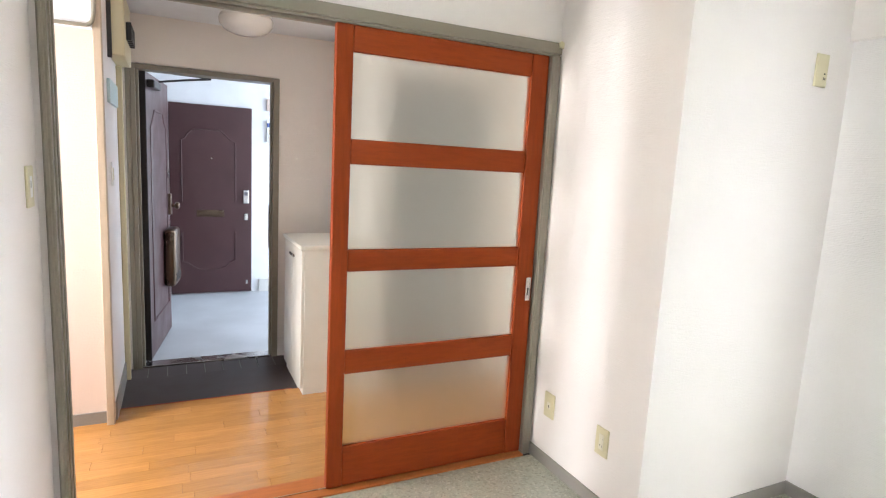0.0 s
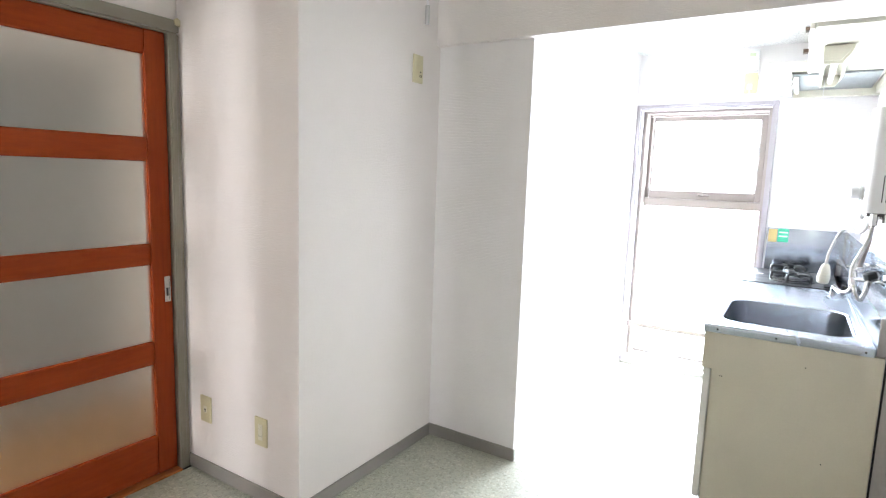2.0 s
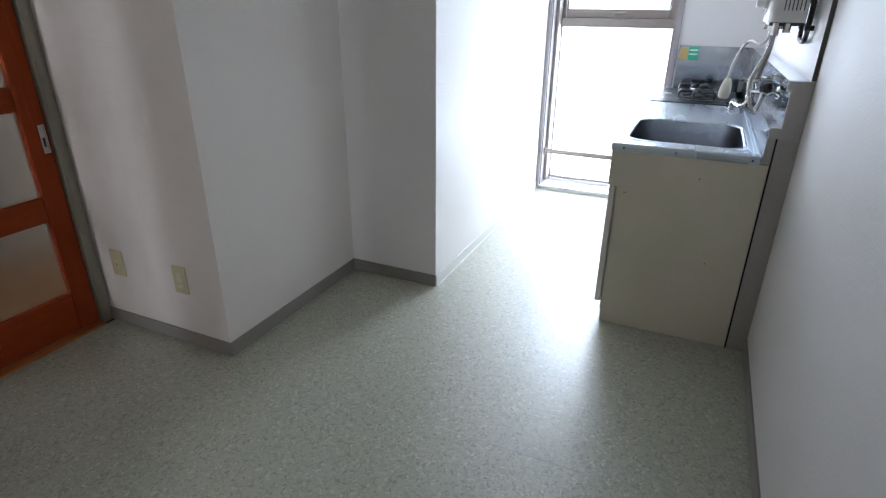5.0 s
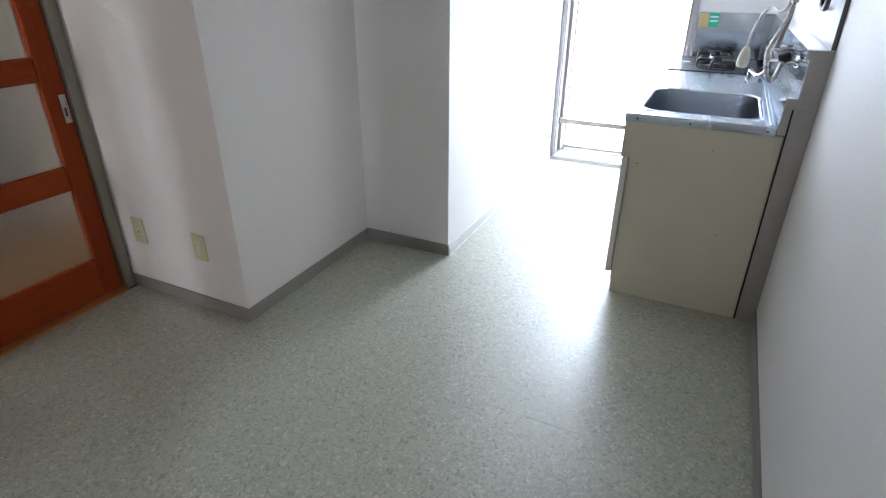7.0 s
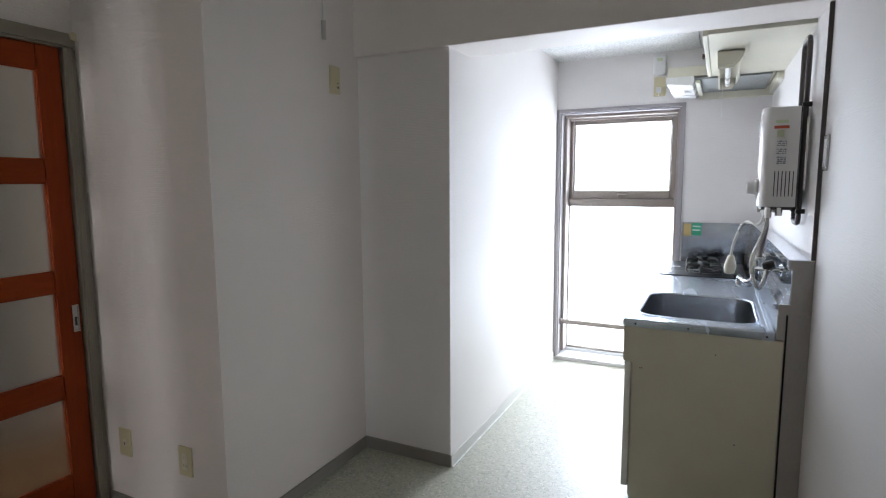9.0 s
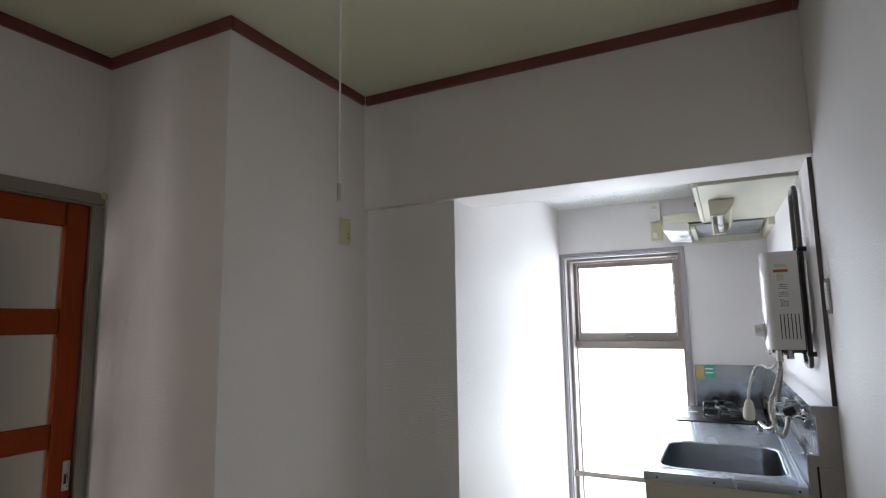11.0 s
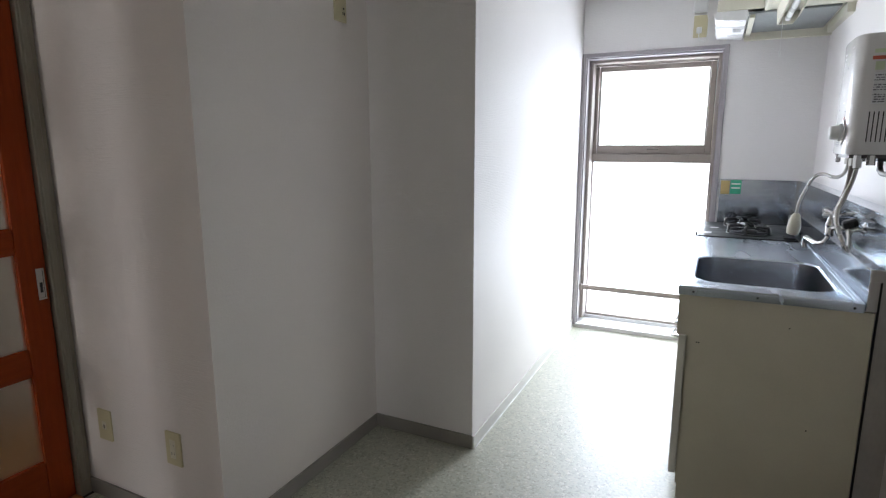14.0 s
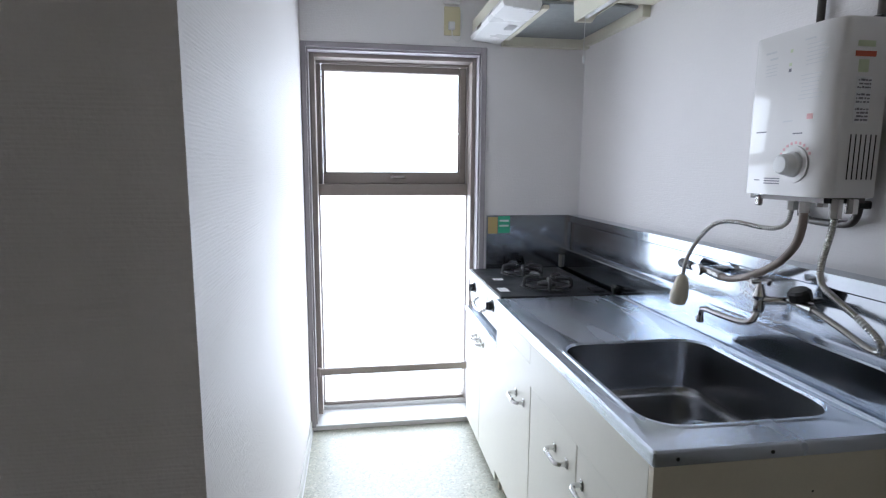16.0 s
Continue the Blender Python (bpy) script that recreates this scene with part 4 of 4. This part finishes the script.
fill = thing("filling_hose", (2.615, -0.375, 1.22), "corrugated metal hose looping to the valve", "hose")
part("hose", tube(bmesh.new(), [(2.615, -0.375, 1.225), (2.615, -0.368, 1.18), (2.612, -0.352, 1.125), (2.59, -0.335, 1.085), (2.54, -0.325, 1.062), (2.48, -0.324, 1.035), (2.44, -0.331, 1.004), (2.444, -0.344, 0.978), (2.484, -0.357, 0.972), (2.57, -0.374, 0.988), (2.655, -0.385, 1.005)], 0.0078, 12, 8, 0.006), CHROME_WORN, fill)

# ---------------------------------------------------------------- hood and upper cabinet
upper = thing("wall_cabinet", (3.2, -0.3, 1.945), "aged cream wall cabinet under the kitchen ceiling", "cabinet")
part("body", box(bmesh.new(), (2.66, -0.502, 1.945), (3.655, -0.132, KTOP), 0.002), HOOD_CREAM, upper)
for x0, x1 in ((2.66, 3.154), (3.158, 3.655)):
    d = part("door", box(bmesh.new(), (x0, -0.131, 1.94), (x1, -0.112, KTOP - 0.012), 0.003), HOOD_CREAM, upper, "cream cabinet door")
for z in (2.04, 2.15):
    part("hinge", boxes(((3.6, -0.112, z), (3.65, -0.082, z + 0.018))), BRONZE, upper, "small dark hinge")

lamp = thing("cabinet_light", (3.42, -0.215, 1.945), "yellowed cream fluorescent light under the cabinet", "light")
bm = bmesh.new()
extrude(bm, [(-0.165, 1.944), (-0.275, 1.944), (-0.268, 1.915), (-0.235, 1.868), (-0.17, 1.868)], 0, 2.995, 3.01)
extrude(bm, [(-0.165, 1.944), (-0.275, 1.944), (-0.268, 1.915), (-0.235, 1.868), (-0.17, 1.868)], 0, 3.64, 3.655)
box(bm, (3.01, -0.272, 1.925), (3.64, -0.166, 1.944))
extrude(bm, [(-0.166, 1.925), (-0.173, 1.925), (-0.177, 1.869), (-0.17, 1.868)], 0, 3.01, 3.64)
extrude(bm, [(-0.27, 1.925), (-0.262, 1.925), (-0.252, 1.895), (-0.257, 1.895)], 0, 3.01, 3.64)
part("housing", bm, HOOD_CREAM, lamp)
part("tube", rod(bmesh.new(), (3.012, -0.212, 1.892), (3.638, -0.212, 1.892), 0.013), WHITE_PLASTIC, lamp, "white fluorescent tube, off", True)
part("end_cap", extrude(bmesh.new(), [(-0.17, 1.94), (-0.268, 1.94), (-0.258, 1.915), (-0.23, 1.88), (-0.175, 1.88)], 0, 2.985, 2.995), HOOD_CREAM, lamp)
part("pull_string", tube(bmesh.new(), [(3.6, -0.19, 1.9), (3.6, -0.19, 1.85), (3.602, -0.19, 1.78), (3.6, -0.19, 1.735)], 0.0013, 6, 3), WHITE_PLASTIC, lamp)
part("string_bob", rod(bmesh.new(), (3.6, -0.19, 1.712), (3.6, -0.19, 1.736), 0.003, 0.0045), WHITE_PLASTIC, lamp, smooth=True)

hood = thing("range_hood", (3.95, -0.19, 1.9), "aged cream range hood with a grey filter", "range hood")
part("body", boxes(((3.66, -0.11, 1.955), (4.264, 0.098, 2.01)), ((3.66, -0.502, 1.955), (4.264, -0.11, KTOP)), bevel=0.003), HOOD_CREAM, hood)
part("front_lip", extrude(bmesh.new(), [(0.1, 1.955), (0.108, 1.935), (0.1, 1.918), (-0.035, 1.905), (-0.045, 1.93), (-0.04, 1.955)], 0, 3.662, 4.262), WHITE_PLASTIC, hood, "white slanted lip with a small grille")
for k in range(6):
    part("grille_slot", boxes(((3.9 + k * 0.014, -0.02, 1.9045), (3.905 + k * 0.014, 0.02, 1.9115))), INK_PALE, hood)
part("lip_badge", boxes(((4.02, 0.1068, 1.93), (4.1, 0.1088, 1.944))), CHROME_WORN, hood)
part("filter", boxes(((3.668, -0.43, 1.935), (4.22, -0.045, 1.945))), FILTER, hood, "greasy grey metal filter")
part("filter_frame", boxes(((4.22, -0.476, 1.895), (4.263, -0.045, 1.953)), ((3.668, -0.502, 1.905), (4.22, -0.45, 1.9545)), ((3.668, -0.075, 1.915), (4.22, -0.05, 1.93)), bevel=0.002), HOOD_CREAM, hood)

# ---------------------------------------------------------------- hall and entrance
structure("hall_floor_base", boxes(((-1.6, 2.22, -0.14), (2.0, 3.7, -0.016))), TILE, "dark gap under the hall planks", "floor")
structure("ceiling_hall", boxes(((-1.7, 2.22, HTOP), (2.1, 4.02, HTOP + 0.1))), PLASTER, "plain white hall ceiling", "ceiling")
# Unseen wall; its opening is invented for the hall's fill lamp
structure("wall_hall_west", boxes(((-1.7, 2.12, -0.1), (-1.6, 2.3, HTOP)), ((-1.7, 2.94, -0.1), (-1.6, 3.2, HTOP)), ((-1.7, 2.3, 2.02), (-1.6, 2.94, HTOP)), ((-1.7, 2.3, -0.1), (-1.6, 2.94, 0.48))), PINK, "pale pink papered wall", "wall")
structure("wall_hall_pink", boxes(((-1.6, 3.09, -0.1), (-0.381, 3.1, 1.91)), ((-1.6, 3.1, -0.1), (-0.45, 3.19, 1.91))), PINK, "pale pink papered wall beside the hall", "wall")
structure("lintel_hall", boxes(((-1.6, 3.04, 1.91), (-0.381, 3.1, HTOP)), ((-1.6, 3.1, 1.91), (-0.45, 3.19, HTOP))), PLASTER, "white boxed lintel", "lintel")
structure("wall_hall_left", boxes(((-0.45, 3.1, -0.1), (-0.345, 3.92, HTOP))), PAPER_COOL, "white papered hall wall", "wall")
structure("trim_casing", box(bmesh.new(), (-0.38, 3.05, -0.01), (-0.346, 3.1, HTOP), 0.003), CASE_WOOD, "pale varnished corner post", "trim")
structure("wall_hall_south", boxes(((-1.7, 2.12, -0.1), (XL - 0.1, 2.22, HTOP))), PINK, "pale pink papered wall", "wall")
structure("wall_hall_right", boxes(((2.0, 2.1, -0.1), (2.1, 3.92, HTOP)), ((0.97, 3.08, -0.1), (1.07, 3.92, HTOP)), ((1.75, 3.08, -0.1), (2.0, 3.92, HTOP)), ((1.07, 3.08, 1.86), (1.75, 3.92, HTOP))), HALL_PAPER, "cream papered hall wall", "wall")
structure("wall_entrance", boxes(((-0.45, 3.92, -0.1), (-0.262, 4.02, 2.5)), ((0.575, 3.92, -0.1), (2.7, 4.02, 2.5)), ((-0.262, 3.92, 1.897), (0.575, 4.02, 2.5)), ((-2.3, 3.92, -0.1), (-0.45, 4.02, 2.5))), HALL_PAPER, "cream papered wall round the entrance", "wall")
# Guessed door, not seen directly; its grey gives the frosted panes their dark blur
blur_door = thing("door_2", (1.41, 3.13, 0), "plain grey closed door, guessed to give the frosted panes their dark blur", "door", kind="structure")
part("leaf", box(bmesh.new(), (1.09, 3.12, 0.0), (1.73, 3.155, 1.84), 0.003), GREY_DOOR, blur_door)
part("door_frame", boxes(((1.07, 3.1, -0.01), (1.089, 3.2, 1.86)), ((1.731, 3.1, -0.01), (1.75, 3.2, 1.86)), ((1.089, 3.1, 1.841), (1.731, 3.2, 1.86))), GREY_DOOR, blur_door)
structure("baseboard_hall", boxes(((-0.345, 3.1, -0.03), (-0.337, 3.9, 0.1)), ((-1.6, 3.082, -0.016), (-0.382, 3.09, 0.06))), SKIRT, "grey skirting along the hall", "skirting")
structure("hall_nosing", box(bmesh.new(), (-0.337, 3.228, -0.05), (0.57, 3.246, -0.001), 0.003), ORANGE, "wooden edge of the raised hall floor", "floor edge")
entry = thing("door_frame", (0.155, 3.97, 0), "olive-grey steel entrance frame", "door frame", kind="structure")
part("jamb", boxes(((-0.29, 3.905, -0.04), (-0.262, 4.035, 1.892)), ((-0.262, 3.93, -0.04), (-0.245, 3.96, 1.88)), ((-0.315, 3.9, -0.04), (-0.29, 3.919, 1.892)), bevel=0.002), OLIVE, entry)
part("jamb", boxes(((0.545, 3.905, -0.04), (0.585, 4.035, 1.892)), ((0.53, 3.93, -0.04), (0.545, 3.96, 1.88)), bevel=0.002), OLIVE, entry)
part("header", boxes(((-0.262, 3.905, 1.862), (0.545, 4.035, 1.892)), bevel=0.002), OLIVE, entry)
part("threshold", boxes(((-0.262, 3.92, -0.05), (0.545, 4.02, -0.018)), bevel=0.002), CHROME_WORN, entry)
part("latch_plate", boxes(((0.526, 3.94, 0.75), (0.53, 3.965, 1.05))), BRONZE, entry)

shoe = thing("shoe_cabinet", (0.76, 3.4, -0.03), "cream laminate shoe cabinet beside the entrance", "cabinet")
part("body", box(bmesh.new(), (0.608, 3.12, -0.02), (0.966, 3.66, 0.866), 0.002), CREAM_DOOR, shoe)
part("top", box(bmesh.new(), (0.582, 3.105, 0.866), (0.968, 3.69, 0.89), 0.004, 2), CREAM_DOOR, shoe)
for y0, y1, hy in ((3.121, 3.388, 3.36), (3.392, 3.659, 3.42)):
    d = part("door", box(bmesh.new(), (0.59, y0, 0.04), (0.607, y1, 0.858), 0.002), CREAM_DOOR, shoe)
    part("pull", box(bmesh.new(), (0.578, hy - 0.03, 0.79), (0.59, hy + 0.03, 0.806), 0.003), BRONZE, d, "small brass pull")

fuse = thing("breaker_box", (-0.3, 3.55, 1.83), "cream breaker box with dark switches high on the wall", "breaker box")
part("case", box(bmesh.new(), (-0.345, 3.3, 1.84), (-0.27, 3.76, 2.16), 0.006), IVORY, fuse)
part("back_edge", box(bmesh.new(), (-0.345, 3.285, 1.825), (-0.325, 3.3, 2.17), 0.002), BLACK, fuse)
for k in range(5):
    part("breaker", box(bmesh.new(), (-0.27, 3.42 + k * 0.06, 1.94), (-0.245, 3.455 + k * 0.06, 2.03), 0.003), BLACK, fuse)
part("conduit", box(bmesh.new(), (-0.345, 3.7, -0.02), (-0.315, 3.74, 1.84), 0.004), IVORY, fuse)
solo("cable_cover", tube(bmesh.new(), [(-0.365, 3.04, 2.17), (-0.366, 3.038, 2.06), (-0.372, 3.034, 1.96), (-0.39, 3.031, 1.925), (-0.43, 3.03, 1.918), (-0.62, 3.03, 1.917), (-0.9, 3.03, 1.917)], 0.009, 10), OLIVE, "grey-green cable bent round the lintel corner", "cable", smooth=True)
solo("notice_card", box(bmesh.new(), (-0.344, 3.2, 1.6), (-0.33, 3.6, 1.715), 0.002), PALE_BLUE, "pale blue card holder on the hall wall", "card holder")
plate("light_switch", "white light switch on the hall wall", "switch", (0, -0.345, 1), 3.3, 1.25, 0.07, 0.12, WHITE_PLASTIC, [(0, 0, 0.022, 0.06, IVORY)])
globe = thing("ceiling_light", (0.33, 3.5, 2.07), "round opal glass ceiling light, off", "ceiling light")
part("shade", lathe(bmesh.new(), (0.33, 3.5, HTOP - 0.015), (0, 0, -1), [(0.14, 0), (0.15, 0.02), (0.145, 0.05), (0.12, 0.08), (0.07, 0.1), (0, 0.108)], 40), OPAL, globe, smooth=True)
part("base_ring", lathe(bmesh.new(), (0.33, 3.5, HTOP), (0, 0, -1), [(0.142, 0), (0.142, 0.016), (0, 0.016)], 40), WHITE_PLASTIC, globe, smooth=True)


def entrance_door():
    """The entrance door swung out into the gallery."""
    hinge = Matrix.Translation((-0.232, 4.0, -0.02)) @ Matrix.Rotation(radians(81.5), 4, "Z")
    door = thing("entrance_door", (-0.232, 4.0, -0.02), "dark maroon steel entrance door standing open", "door")

    def put(name, bm, mat, parent=door, label="", smooth=False):
        bmesh.ops.transform(bm, matrix=hinge, verts=bm.verts)
        return part(name, bm, mat, parent, label, smooth)
    put("leaf", box(bmesh.new(), (0.012, -0.02, 0.01), (0.785, 0.02, 1.885), 0.003), DOOR_BROWN)
    put("hinge_edge", boxes(((0.0, -0.021, 0.01), (0.012, 0.021, 1.885))), DOOR_EDGE)
    mould = [(0.12, 0.25), (0.12, 1.55), (0.2, 1.6), (0.25, 1.66), (0.54, 1.66), (0.59, 1.6), (0.67, 1.55), (0.67, 0.25), (0.12, 0.25)]
    put("moulding", tube(bmesh.new(), [(u, -0.02, z) for u, z in mould], 0.007, 8, 0), DOOR_BROWN)
    box_ = put("mail_box", box(bmesh.new(), (0.5, -0.1, 0.4), (0.735, -0.02, 0.83), 0.025, 3), BRONZE, door, "dark bronze letter box", True)
    put("slats", boxes(*[((0.52, -0.104, 0.44 + k * 0.016), (0.72, -0.1, 0.448 + k * 0.016)) for k in range(4)]), BLACK, box_)
    lock = put("lock_case", box(bmesh.new(), (0.69, -0.045, 0.92), (0.75, -0.02, 1.08), 0.006), BRONZE, door, "brass lock case")
    put("door_knob", lathe(bmesh.new(), (0.72, -0.045, 0.99), (0, -1, 0), [(0.012, 0), (0.012, 0.02), (0.027, 0.03), (0.027, 0.048), (0.018, 0.056), (0, 0.057)]), BRONZE, lock, smooth=True)
    put("closer", box(bmesh.new(), (0.04, -0.065, 1.79), (0.26, -0.02, 1.84), 0.006), BLACK, door, "dark door closer")
    put("chain_guard", boxes(((0.7, -0.03, 1.2), (0.715, -0.02, 1.34))), CHROME_WORN)
    part("closer_arm", tube(tube(bmesh.new(), [(-0.14, 4.15, 1.82), (0.02, 4.12, 1.845), (0.17, 4.06, 1.86)], 0.007, 8, 1), [(0.17, 4.06, 1.86), (0.08, 4.04, 1.865), (-0.05, 4.03, 1.866)], 0.006, 8, 1), BLACK, door)


entrance_door()

# ---------------------------------------------------------------- gallery outside
structure("gallery_floor", boxes(((-2.3, 4.02, -0.15), (2.7, 6.0, -0.03))), CONCRETE, "pale worn gallery floor", "floor")
structure("wall_gallery", boxes(((-2.3, 5.98, -0.15), (2.7, 6.1, 2.5)), ((-2.4, 3.92, -0.15), (-2.3, 6.1, 2.5))), PLASTER, "white painted gallery wall", "wall")
structure("ceiling_gallery", boxes(((-2.4, 4.02, 2.4), (2.7, 6.1, 2.5))), PLASTER, "white gallery ceiling", "ceiling")
structure("baseboard_gallery", boxes(((0.72, 5.955, -0.03), (2.7, 5.98, 0.1))), SKIRT_PALE, "grey gallery skirting", "skirting")


def gallery_door():
    d = thing("neighbour_door", (0.27, 5.97, -0.02), "closed dark maroon steel door across the gallery", "door")
    part("leaf", box(bmesh.new(), (-0.106, 5.955, -0.02), (0.646, 5.979, 1.84), 0.003), DOOR_BROWN, d)
    u = [(0.0, 1.5), (0.03, 1.51), (0.06, 1.56), (0.1, 1.6), (0.2, 1.61), (0.35, 1.605), (0.4, 1.56), (0.45, 1.51), (0.49, 1.5)]
    part("upper_moulding", tube(bmesh.new(), [(x, 5.953, z) for x, z in [(0.0, 0.9), *u, (0.49, 0.9)]], 0.007, 8, 0), DOOR_BROWN, d)
    low = [(0.0, 0.31), (0.05, 0.29), (0.1, 0.25), (0.16, 0.22), (0.34, 0.22), (0.4, 0.25), (0.44, 0.29), (0.49, 0.31)]
    part("lower_moulding", tube(bmesh.new(), [(x, 5.953, z) for x, z in [(0.0, 0.6), *low, (0.49, 0.6)]], 0.007, 8, 0), DOOR_BROWN, d)
    part("letter_slot", box(box(bmesh.new(), (0.13, 5.948, 0.755), (0.385, 5.955, 0.822), 0.003), (0.15, 5.944, 0.765), (0.365, 5.949, 0.81), 0.002), BRONZE, d, "dull brass letter slot")
    lock = part("keypad", box(bmesh.new(), (0.56, 5.93, 0.89), (0.62, 5.955, 1.03), 0.01, 2), CHROME_WORN, d, "grey keypad lock")
    part("display", boxes(((0.573, 5.928, 0.975), (0.607, 5.931, 1.01))), INK, lock)
    part("cylinder", box(bmesh.new(), (0.575, 5.945, 0.72), (0.61, 5.955, 0.79), 0.004), CHROME_WORN, d)
    part("peephole", rod(bmesh.new(), (0.27, 5.95, 1.33), (0.27, 5.956, 1.33), 0.009), CHROME_WORN, d)
    part("door_stop", boxes(((0.59, 5.945, 0.06), (0.61, 5.955, 0.1))), CHROME_WORN, d)


gallery_door()
meter = thing("notice_box", (0.85, 5.96, 1.5), "white notice box with a blue strip on the gallery wall", "sign")
part("panel", box(bmesh.new(), (0.79, 5.955, 1.52), (0.93, 5.98, 1.74), 0.003), WHITE_PLASTIC, meter)
part("blue_strip", boxes(((0.793, 5.953, 1.67), (0.927, 5.955, 1.71))), material("dark_blue_print", (0.03, 0.06, 0.22), 0.5), meter)
for z in (1.56, 1.6, 1.63):
    part("print_bar", boxes(((0.81, 5.953, z), (0.91, 5.955, z + 0.012))), LABEL_TAN, meter)
solo("junction_box", box(bmesh.new(), (0.79, 5.95, 1.83), (0.9, 5.98, 1.95), 0.004), PINK, "small pinkish box on the gallery wall", "box")

# ---------------------------------------------------------------- hall planks and entrance tiles
rng = random.Random(7)
hall = structure("hall_floor", boxes(((-1.6, 2.22, -0.016), (-1.59, 3.228, -0.012))), PLANK, "honey-coloured oak plank hall floor", "floor")
cache = {}


def piece(name, size, at, mat, parent):
    key = (name, tuple(round(s, 3) for s in size))
    if key not in cache:
        cache[key] = mesh_of(name, box(bmesh.new(), (0, 0, 0), size, 0.0006), mat)
    ob = new(name, cache[key])
    ob.parent = parent
    ob.location = at
    return ob


for j in range(13):
    y, x = 2.222 + j * 0.0775, -1.59 - rng.uniform(0, 0.4)
    while x < 2.0:
        length = rng.choice((0.3, 0.42, 0.55, 0.7))
        a, b = max(x, -1.59), min(x + length, 2.0)
        if b - a > 0.03:
            piece("plank", (b - a - 0.0005, 0.0771, 0.012), (a, y, -0.0125), PLANK, hall)
        x += length
genkan = structure("entrance_floor", boxes(((-0.45, 3.228, -0.15), (0.97, 3.92, -0.034))), GROUT, "dark brown tiled entrance floor", "floor")
for i in range(12):
    for j in range(3):
        x0, y0 = -0.336 + i * 0.111, 3.247 + j * 0.224
        if x0 + 0.107 < 0.97:
            piece("tile", (0.107, 0.22, 0.006), (x0, y0, -0.034), TILE, genkan)
